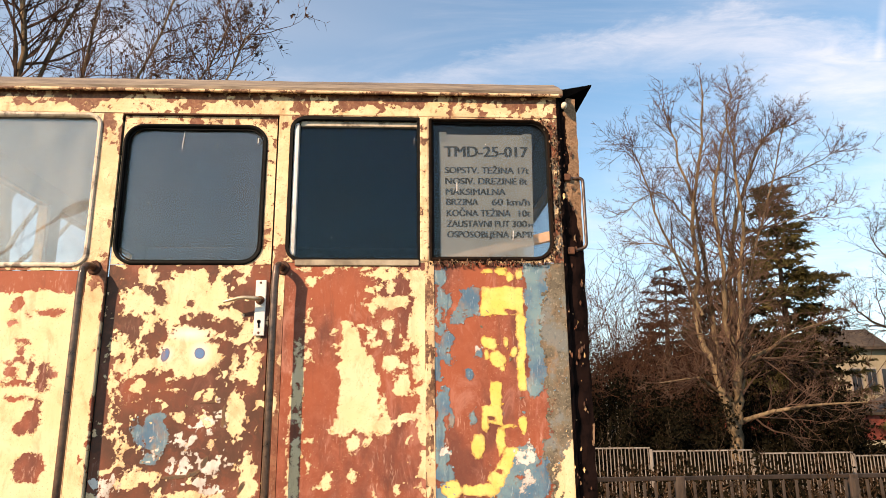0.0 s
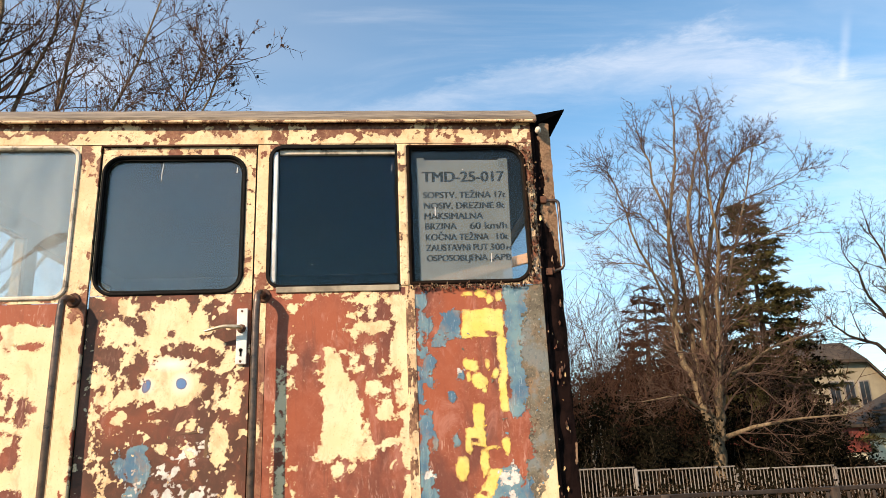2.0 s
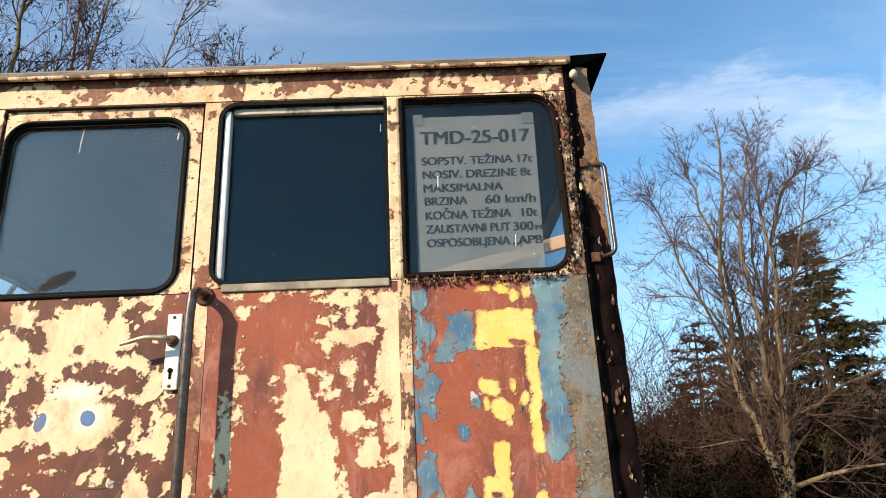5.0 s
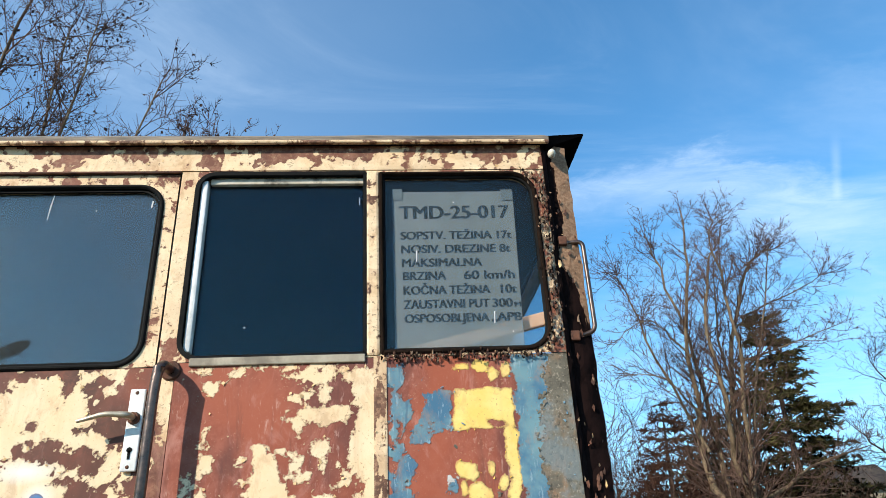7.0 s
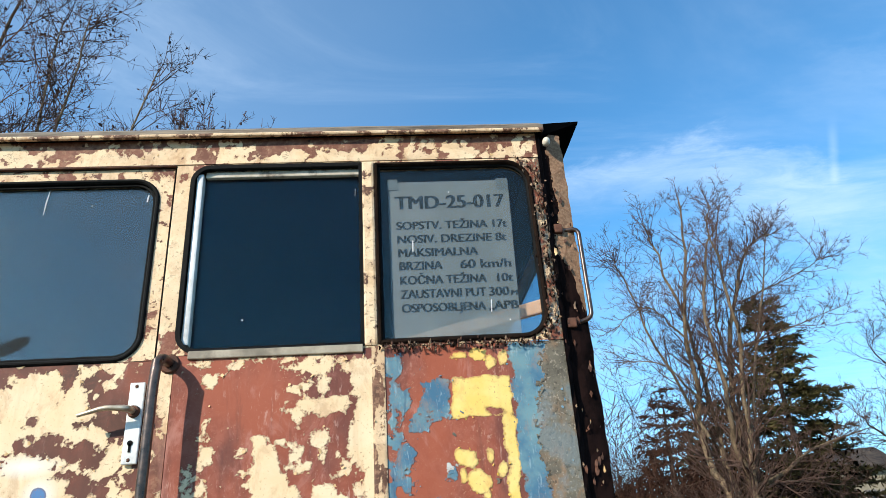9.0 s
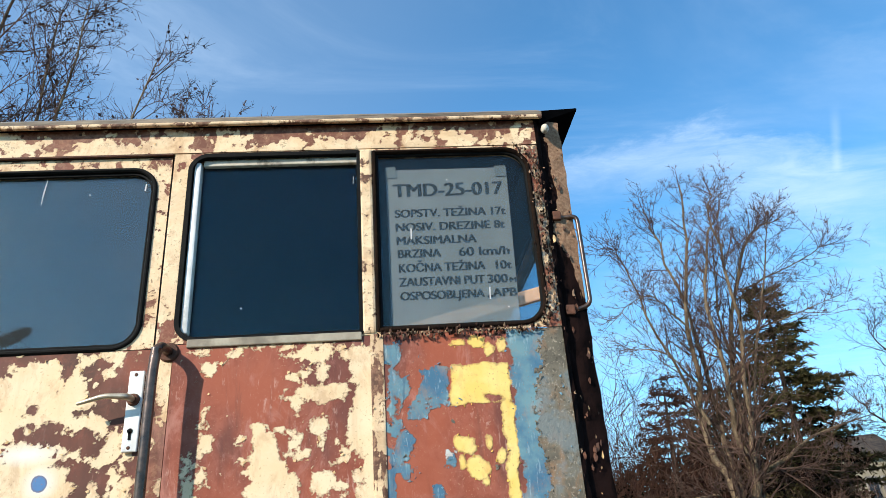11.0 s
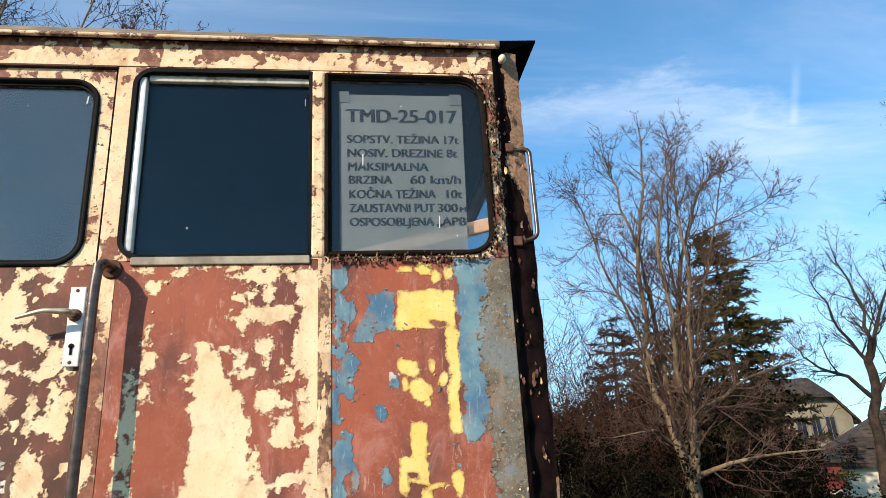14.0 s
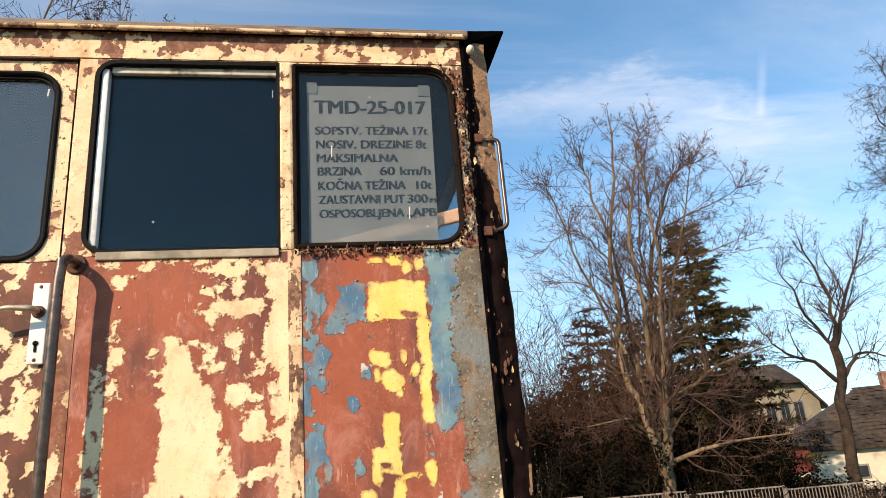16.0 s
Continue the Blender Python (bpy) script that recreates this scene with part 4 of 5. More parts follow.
def visor(x_in, x_out):
    verts = []
    for y, back in ((WALL - 0.004, 0.092), (BACK + 0.03, 0.0)):
        verts += [(x_in, y, 2.775), (x_out, y + back, 2.884), (x_out, y + back, 2.890), (x_in, y, 2.818)]
    return verts, [(0, 1, 2, 3), (7, 6, 5, 4), (0, 4, 5, 1), (1, 5, 6, 2), (2, 6, 7, 3), (3, 7, 4, 0)]


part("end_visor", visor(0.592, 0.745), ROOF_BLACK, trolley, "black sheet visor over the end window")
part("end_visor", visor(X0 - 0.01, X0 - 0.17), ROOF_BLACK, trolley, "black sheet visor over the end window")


# slanted corner posts, flaking
def corner_post(x_in, x_out):
    verts, faces, n = [], [], 60
    rng = random.Random(5)
    s = 1 if x_out > x_in else -1
    for j in range(n + 1):
        z = 0.62 + (2.80 - 0.62) * j / n
        wob = lambda k: 0.007 * noise.noise((z * 22, k * 3.3, 2.0))
        for k, (x, y) in enumerate(((x_in, WALL - 0.004), (x_in + s * 0.012, WALL + 0.004), (x_in + s * 0.018, WALL + 0.020), (x_in + s * 0.05, WALL + 0.024), (x_out, WALL + 0.034), (x_out, WALL + 0.09))):
            verts.append((x + wob(k) * (k > 0), y + wob(k + 9), z))
    for j in range(n):
        for k in range(5):
            a = j * 6 + k
            faces.append((a, a + 1, a + 7, a + 6) if s > 0 else (a + 1, a, a + 6, a + 7))
    return verts, faces


def corner_metal():
    """Bare rust below, tan paint left on the upper half, in ragged flakes."""
    m, t, b = material("corner_rust")
    pos = t.nodes.new("ShaderNodeTexCoord").outputs["Object"]
    z = nd(t, "ShaderNodeSeparateXYZ", _0=pos).outputs[2]
    mid, fine = noise_tex(t, nd(t, "ShaderNodeMapping", _0=pos, Scale=(1, 1, 0.45)).outputs[0], 30, 5, 0.65), noise_tex(t, pos, 120, 3, 0.6)
    x = nd(t, "ShaderNodeSeparateXYZ", _0=pos).outputs[0]
    patch = noise_tex(t, nd(t, "ShaderNodeMapping", _0=pos, Scale=(1, 1, 0.4)).outputs[0], 13, 5, 0.6)
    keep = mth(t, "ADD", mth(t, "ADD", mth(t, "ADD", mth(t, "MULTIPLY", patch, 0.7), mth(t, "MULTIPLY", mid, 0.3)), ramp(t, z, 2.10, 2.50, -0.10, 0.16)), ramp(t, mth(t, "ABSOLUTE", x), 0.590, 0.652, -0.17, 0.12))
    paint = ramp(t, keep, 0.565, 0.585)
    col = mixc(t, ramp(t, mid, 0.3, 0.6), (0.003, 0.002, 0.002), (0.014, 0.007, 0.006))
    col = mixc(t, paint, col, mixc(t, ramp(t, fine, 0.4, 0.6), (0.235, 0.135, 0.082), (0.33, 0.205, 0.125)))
    put(t, b, Base__Color=col, Roughness=0.9)
    b.inputs["Specular IOR Level"].default_value = 0.05
    bp = nd(t, "ShaderNodeBump", Strength=0.8, Distance=0.003, Height=mth(t, "ADD", paint, mth(t, "MULTIPLY", fine, 0.4)))
    t.links.new(bp.outputs[0], b.inputs["Normal"])
    return m


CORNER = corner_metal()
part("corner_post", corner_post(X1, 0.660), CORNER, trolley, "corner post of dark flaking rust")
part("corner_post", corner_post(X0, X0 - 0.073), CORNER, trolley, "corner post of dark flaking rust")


def corner_flakes(count, mat, seed):
    rng = random.Random(seed)
    verts, faces = [], []
    for _ in range(count):
        x, z = rng.uniform(0.572, 0.652), rng.uniform(1.25, 2.70)
        y = WALL + (0.018 + 0.012 * (x - 0.575) / 0.08 if x > 0.592 else 0.002) - 0.006
        k, n, r, turn = len(verts), rng.choice((4, 5, 6)), rng.uniform(0.003, 0.010), rng.uniform(0, 3.14)
        verts.append((x, y, z))
        for i in range(n):
            a = 6.283 * i / n
            q = r * rng.uniform(0.4, 1.3)
            verts.append((x + 0.6 * q * math.cos(a), y - rng.uniform(-0.003, 0.005), z + 1.3 * q * math.sin(a)))
        faces += [(k, k + 1 + (i + 1) % n, k + 1 + i) for i in range(n)]
    tagged(part("flaking_paint", (verts, faces), mat, trolley, "loose flakes on the corner post"), kind="stuff")


def rim_flakes(count, mat, seed):
    """Cracked putty that stands off round the fixed pane."""
    rng, verts, faces = random.Random(seed), [], []
    line = rrect(*right_half, off=0.012, n=8)
    span = [math.dist(p, q) for p, q in zip(line, line[1:] + line[:1])]
    for _ in range(count):
        k = rng.choices(range(len(line)), span)[0]
        (ax, az), (bx, bz) = line[k], line[(k + 1) % len(line)]
        if max(ax, bx) < 0.12 or min(az, bz) > 2.69:
            continue
        s, n, r = rng.random(), rng.choice((4, 5, 6)), rng.uniform(0.002, 0.0065)
        x, z = ax + (bx - ax) * s + rng.gauss(0.004, 0.009), az + (bz - az) * s + rng.gauss(0, 0.006)
        y, k = WALL - rng.uniform(0.006, 0.011), len(verts)
        verts.append((x, y - 0.002, z))
        for i in range(n):
            a, q = 6.283 * i / n, r * rng.uniform(0.4, 1.3)
            verts.append((x + 0.7 * q * math.cos(a), y + rng.uniform(-0.004, 0.004), z + 1.2 * q * math.sin(a)))
        faces += [(k, k + 1 + (i + 1) % n, k + 1 + i) for i in range(n)]
    tagged(part("flaking_paint", (verts, faces), mat, trolley, "cracked putty flakes round the window"), kind="stuff")


rim_flakes(330, RUSTY_TAN, 91)
rim_flakes(420, ROTTEN, 92)
rim_flakes(360, RUSTY, 93)
corner_flakes(40, RUSTY, 81)
corner_flakes(18, RUSTY_TAN, 82)
corner_flakes(8, CREAM_FLAKE, 83)

# end walls with windscreens, back wall, lining, floor, underframe
def frame_wall(x0, x1, top, gaps):
    """End wall with a row of window openings between the given y's."""
    bm = bmesh.new()
    box(x0, x1, WALL + 0.09, BACK, 0.62, 2.02, bm=bm)
    box(x0, x1, WALL + 0.09, BACK, top, 2.868, bm=bm)
    solid = [WALL + 0.09] + [y for gap in gaps for y in gap] + [BACK]
    for a, c in zip(solid[0::2], solid[1::2]):
        box(x0, x1, a, c, 2.02, top, bm=bm)
    return bm


EAST, WEST = ((2.62, 3.60), (3.68, 4.66)), ((2.68, 3.485), (3.592, 4.60))
part("end_wall", frame_wall(0.595, 0.64, 2.53, EAST), RUSTY_TAN, trolley)
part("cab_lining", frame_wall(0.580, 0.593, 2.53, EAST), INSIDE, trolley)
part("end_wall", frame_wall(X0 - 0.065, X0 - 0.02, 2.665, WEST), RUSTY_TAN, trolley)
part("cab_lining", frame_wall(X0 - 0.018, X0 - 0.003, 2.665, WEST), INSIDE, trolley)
for x, gaps, top in ((0.612, EAST, 2.53), (X0 - 0.045, WEST, 2.665)):
    for a, c in gaps:
        part("windscreen_pane", box(x, x + 0.006, a, c, 2.02, top), GLASS, trolley)
part("back_wall", box(X0, X1, BACK - 0.05, BACK, 0.62, 2.80), RUSTY_TAN, trolley)
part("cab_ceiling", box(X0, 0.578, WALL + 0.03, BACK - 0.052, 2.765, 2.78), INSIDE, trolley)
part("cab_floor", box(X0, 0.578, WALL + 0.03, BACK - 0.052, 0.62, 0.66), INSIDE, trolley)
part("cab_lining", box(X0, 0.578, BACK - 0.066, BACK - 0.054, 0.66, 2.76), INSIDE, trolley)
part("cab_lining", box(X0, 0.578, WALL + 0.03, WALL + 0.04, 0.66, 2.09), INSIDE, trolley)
part("underframe", box(X0, X1, 2.7, 4.6, 0.45, 0.618, 0.02), RUSTY, trolley)
for x in (-1.35, 0.12):
    for y, a in ((2.92, -1), (4.36, 1)):
        bm = bmesh.new()
        bmesh.ops.create_cone(bm, cap_ends=True, segments=28, radius1=0.27, radius2=0.26, depth=0.11, matrix=Matrix.Translation((x, y, 0.495)) @ Matrix.Rotation(radians(90), 4, "X"))
        bmesh.ops.bevel(bm, geom=[e for e in bm.edges if abs(e.verts[0].co.y - e.verts[1].co.y) < 1e-4], offset=0.012, segments=2, affect="EDGES")
        part("wheel", bm, RUSTY, trolley)


# handrails beside the door
def handrail(x, top, out):
    y = WALL - out
    rail = smooth(part("handrail", tube(arc_points([(x + 0.012, WALL + 0.004, top - 0.006), (x + 0.006, y, top), (x, y, top - 0.06), (x, y, 0.95), (x, WALL, 0.93)], 0.045), 0.0125, 12), STEEL, trolley, "bent steel tube handrail, worn and rusty"), 60)
    bm = bmesh.new()
    bmesh.ops.create_cone(bm, cap_ends=True, segments=16, radius1=0.026, radius2=0.022, depth=0.008, matrix=Matrix.Translation((x + 0.012, WALL - 0.003, top - 0.006)) @ Matrix.Rotation(radians(90), 4, "X"))
    part("rail_flange", bm, RUSTY, rail)


handrail(-1.098, 2.122, 0.062)
handrail(-0.446, 2.122, 0.072)

# lock plate with its lever
plate_geo = box(-0.524, -0.487, WALL - 0.004, WALL + 0.004, 1.876, 2.072, 0.0025)
plate = part("lock_plate", plate_geo, WHITE_METAL, door, "whitish aluminium lock plate")
smooth(part("lever", tube(arc_points([(-0.507, WALL, 2.000), (-0.507, WALL - 0.042, 2.000), (-0.560, WALL - 0.048, 2.003), (-0.622, WALL - 0.044, 1.988)], 0.014), [0.008] * 8 + [0.0065] * 7 + [0.0045], 10), CHROME, door, "aluminium door lever"), 60)
smooth(part("lever_boss", tube([(-0.507, WALL - 0.002, 2.0), (-0.507, WALL - 0.016, 2.0)], [0.016, 0.013], 14), RUSTY, door), 40)
bm = bmesh.new()
bmesh.ops.create_cone(bm, cap_ends=True, segments=14, radius1=0.0065, radius2=0.0065, depth=0.002, matrix=Matrix.Translation((-0.507, WALL - 0.0045, 1.925)) @ Matrix.Rotation(radians(90), 4, "X"))
box(-0.510, -0.504, WALL - 0.0055, WALL - 0.0035, 1.904, 1.924, bm=bm)
part("keyhole", bm, RUBBER, door)
for z in (1.886, 2.062):
    bm = bmesh.new()
    bmesh.ops.create_uvsphere(bm, u_segments=10, v_segments=6, radius=0.0045, matrix=Matrix.Translation((-0.507, WALL - 0.004, z)) @ Matrix.Diagonal((1, 0.5, 1, 1)))
    part("screw", bm, RUSTY, door)

# grab iron on the corner, white cap under the roof
smooth(part("grab_iron", tube(arc_points([(0.612, WALL + 0.034, 2.470), (0.668, WALL + 0.020, 2.470), (0.668, WALL + 0.020, 2.200), (0.612, WALL + 0.034, 2.185)], 0.02), 0.0065, 10), STEEL, trolley, "bent steel grab iron"), 60)
for z in (2.470, 2.186):
    part("grab_iron_foot", box(0.596, 0.622, WALL + 0.010, WALL + 0.036, z - 0.014, z + 0.014, 0.004), RUSTY, trolley)
bm = bmesh.new()
bmesh.ops.create_uvsphere(bm, u_segments=16, v_segments=10, radius=0.013, matrix=Matrix.Translation((0.606, WALL - 0.006, 2.752)) @ Matrix.Diagonal((0.9, 1.3, 1.05, 1)))
smooth(part("end_cap", bm, CERAMIC, trolley, "small white cap"), 60)

# rivets along the sheet edges
def rivets(xs, zs, y):
    for x, z in zip(xs, zs):
        bm = bmesh.new()
        bmesh.ops.create_uvsphere(bm, u_segments=8, v_segments=5, radius=0.0045, matrix=Matrix.Translation((x, y, z)) @ Matrix.Diagonal((1, 0.5, 1, 1)))
        part("rivet", bm, RUSTY, trolley)


rivets(np.arange(-1.70, 0.55, 0.16), [2.772] * 15, WALL - 0.003)

# notice sheet taped inside the end window
notice = thing("notice_sheet", (0.30, WALL + 0.024, 2.18), "grey notice sheet with dark lettering taped inside the window", "sign")
verts, faces = [], []
for j in range(25):
    for i in range(19):
        u, v = i / 18, j / 24
        verts.append((0.126 + (0.345 + 0.010 * v) * u, WALL + 0.0245 + 0.0003 * noise.noise((u * 3, v * 3, 0.4)), 2.163 + 0.478 * v))
faces = [(j * 19 + i, j * 19 + i + 1, (j + 1) * 19 + i + 1, (j + 1) * 19 + i) for j in range(24) for i in range(18)]
smooth(part("sheet", (verts, faces), PAPER, notice), 60)


def lettering(text, x0, x1, z, cap, bold=0.0034):
    """One line of bold print: strokes laid over one another."""
    cu = bpy.data.curves.new("lettering", "FONT")
    cu.body, cu.size = text, cap / 0.70
    cu.materials.append(INK)
    probe = new("lettering", cu)
    bpy.context.view_layer.update()
    wide = max(probe.dimensions.x, 1e-4)
    bpy.data.objects.remove(probe)
    for k in range(4):
        ob = new("lettering", cu)
        ob.parent, ob.matrix_parent_inverse = notice, Matrix.Translation(-notice.matrix_basis.translation)
        ob.matrix_basis = pose(x0 + bold * k / 3, WALL + 0.0238 - 0.00012 * k, z + 0.22 * bold * (k % 2), 90, 0, 0) @ Matrix.Diagonal(((x1 - x0 - bold) / wide, 1, 1, 1))


lettering("TMD-25-017", 0.143, 0.464, 2.551, 0.042, 0.0052)
lettering("SOPSTV. TE\u017dINA 17t", 0.145, 0.464, 2.485, 0.025)
lettering("NOSIV. DREZINE 8t", 0.145, 0.456, 2.442, 0.025)
lettering("MAKSIMALNA", 0.146, 0.372, 2.400, 0.025)
lettering("BRZINA", 0.148, 0.269, 2.360, 0.025)
lettering("60 km/h", 0.318, 0.462, 2.360, 0.026)
lettering("KO\u010cNA TE\u017dINA", 0.149, 0.389, 2.317, 0.025)
lettering("10t", 0.412, 0.458, 2.317, 0.025)
lettering("ZAUSTAVNI PUT", 0.150, 0.386, 2.276, 0.025)
lettering("300", 0.390, 0.448, 2.276, 0.025)
lettering("M", 0.452, 0.472, 2.276, 0.014)
lettering("OSPOSOBLJENA", 0.151, 0.381, 2.236, 0.024)
lettering("\u201eAPB", 0.386, 0.470, 2.236, 0.024)


# slanted painted ledge inside, added as the sunlit band beside and through the sheet
ledge = box(-0.21, 0.21, 0.0, 0.02, -0.019, 0.019, 0.004)
ledge.transform(pose(0.36, WALL + 0.045, 2.205, 0, -14, 0))
part("sun_band_ledge", ledge, LEDGE, trolley, "added orange-cream ledge standing in for the sunlit band inside the window")
# tape on the notice, scratches and flecks on the panes
for x, z, w in ((0.140, 2.632, 0.030), (0.462, 2.628, 0.034)):
    part("tape", box(x - w / 2, x + w / 2, WALL + 0.0222, WALL + 0.0232, z - 0.018, z + 0.018), TAPE, notice)


def mark(x, z, w, h, y, parent, lean=0.0):
    part("scratch", ([(x, y, z), (x + w, y, z), (x + w + lean, y, z + h), (x + lean, y, z + h), (x + w / 2, y - 0.0006, z + h / 2)], [(0, 1, 4), (1, 2, 4), (2, 3, 4), (3, 0, 4)]), FLECK, parent)


for x, z, w, h, lean in ((-0.826, 2.56, 0.0012, 0.080, 0.006), (-0.552, 2.595, 0.004, 0.022, 0.002), (-0.700, 2.585, 0.003, 0.004, 0.0), (-0.93, 2.36, 0.003, 0.003, 0.0)):
    mark(x, z, w, h, WALL + 0.0205, door, lean)
for x, z, w, h, lean in ((0.030, 2.60, 0.002, 0.024, 0.001), (-0.27, 2.232, 0.004, 0.004, 0.0), (-0.23, 2.41, 0.002, 0.002, 0.0), (-0.05, 2.50, 0.002, 0.002, 0.0)):
    mark(x, z, w, h, WALL + 0.0245, trolley, lean)
for x, z, w, h, lean in ((0.188, 2.41, 0.0035, 0.034, 0.001), (0.392, 2.225, 0.003, 0.035, 0.002), (0.30, 2.595, 0.003, 0.004, 0.0), (0.44, 2.20, 0.003, 0.003, 0.0)):
    mark(x, z, w, h, WALL + 0.0105, trolley, lean)


# ---- trees ----
def spray(rng, out, start, way, length, radius, depth, bend=0.35, sides=3, rise=0.12, counts=(5, 7, 9), tips=None, least=0.0042):
    """A branch with its side branches, down to twigs; counts: side branches at each depth, twigs first."""
    n = 3 if depth <= 0 else (4 if depth == 1 else 6)
    pts, rad, p, d = [Vector(start)], [radius], Vector(start), Vector(way).normalized()
    for i in range(n):
        d = (d + Vector((rng.gauss(0, 1), rng.gauss(0, 1), rng.gauss(0, 1))) * bend * 0.4 + Vector((0, 0, rise * 0.5))).normalized()
        p = p + d * (length / n)
        pts.append(p.copy())
        rad.append(radius * (1 - 0.8 * (i + 1) / n))
    tube(pts, rad, sides if depth > 1 else 3, cap=False, out=out)
    if tips is not None and depth <= 1:
        tips.extend(pts[1:])
    if depth <= 0:
        return
    for _ in range(counts[depth - 1]):
        s = rng.uniform(0.15, 1.0) * n
        i = min(int(s), n - 1)
        q = pts[i].lerp(pts[i + 1], s - i)
        along = (pts[i + 1] - pts[i]).normalized()
        side = Matrix.Rotation(rng.uniform(0, 2 * math.pi), 3, along) @ along.orthogonal().normalized()
        a = radians(rng.uniform(30, 68))
        spray(rng, out, q, along * math.cos(a) + side * math.sin(a), length * rng.uniform(0.28, 0.62) * (1.15 - 0.45 * s / n), max(radius * (1 - 0.8 * s / n) * 0.62, least), depth - 1, bend, 3, rise, counts, tips, least)


def stem(points, r0, r1, jitter=0.05, rng=None, n=4):
    """A limb led through points, with small bends between them."""
    pts = [Vector(p) for p in points]
    out = []
    for k in range(len(pts) - 1):
        a, b, c, d = pts[max(k - 1, 0)], pts[k], pts[k + 1], pts[min(k + 2, len(pts) - 1)]
        for i in range(n):
            s = i / n
            out.append(0.5 * (2 * b + (c - a) * s + (2 * a - 5 * b + 4 * c - d) * s * s + (3 * b - a - 3 * c + d) * s ** 3) + Vector((rng.gauss(0, 1), rng.gauss(0, 1), 0)) * jitter * (k + i > 0))
    out.append(pts[-1])
    return out, [r0 + (r1 - r0) * (i / (len(out) - 1)) ** 0.8 for i in range(len(out))]


def bare_tree(name, base, limbs, label, bark, twig, seed, counts=(5, 7), reach=1.3, leaves=0, leaf_size=0.05, rise=0.15, skip=0.2, per_metre=7.0):
    """limbs: (points, r0, r1). Trunk and limbs in one mesh, the twigs in another."""
    rng = random.Random(seed)
    tree = thing(name, base, label, "tree")
    wood, fine, tips = ([], []), ([], []), []
    for points, r0, r1 in limbs:
        pts, rad = stem(points, r0, r1, 0.03, rng)
        tube(pts, rad, 9, out=wood)
        if points[0][2] < 0:
            continue
        total = sum((b - a).length for a, b in zip(pts, pts[1:]))
        for _ in range(int(total * per_metre)):
            s = (skip + (1 - skip) * rng.random()) * (len(pts) - 1)
            i = min(int(s), len(pts) - 2)
            q, along = pts[i].lerp(pts[i + 1], s - i), (pts[i + 1] - pts[i]).normalized()
            side = Matrix.Rotation(rng.uniform(0, 2 * math.pi), 3, along) @ along.orthogonal().normalized()
            a = radians(rng.uniform(28, 62))
            spray(rng, fine, q, along * math.cos(a) + side * math.sin(a), reach * rng.uniform(0.35, 1.0) * (1.15 - 0.6 * s / len(pts)), min(max(rad[i] * rng.uniform(0.25, 0.5), 0.007), 0.022), len(counts), 0.34, 4, rise, counts, tips)
        spray(rng, fine, pts[-1], pts[-1] - pts[-2], reach * 0.36, r1, len(counts), 0.25, 3, rise, counts, tips)
    smooth(part("trunk", wood, bark, tree), 60)
    part("crown", fine, twig, tree)
    if leaves:
        verts, faces = [], []
        for _ in range(leaves):
            p = rng.choice(tips) + Vector((rng.gauss(0, 0.02), rng.gauss(0, 0.02), -0.02))
            leaf(rng, p, leaf_size * rng.uniform(0.4, 1.4), verts, faces)
        part("leaves", (verts, faces), LEAF_DEAD, tree, "few withered brown leaves")
    return tree


def leaf(rng, p, size, verts, faces):
    """A curled, pointed leaf of four faces."""
    a = Vector((rng.gauss(0, 1), rng.gauss(0, 1), rng.gauss(0, 1) - 0.6)).normalized()
    b = a.orthogonal().normalized()
    b = Matrix.Rotation(rng.uniform(0, 6.28), 3, a) @ b
    c = a.cross(b)
    k = len(verts)
    verts += [p, p + a * size * 0.45 + b * size * 0.34 + c * size * 0.15, p + a * size * 0.5 - c * size * 0.05, p + a * size * 0.45 - b * size * 0.34 + c * size * 0.15, p + a * size]
    faces += [(k, k + 1, k + 2), (k, k + 2, k + 3), (k + 1, k + 4, k + 2), (k + 2, k + 4, k + 3)]


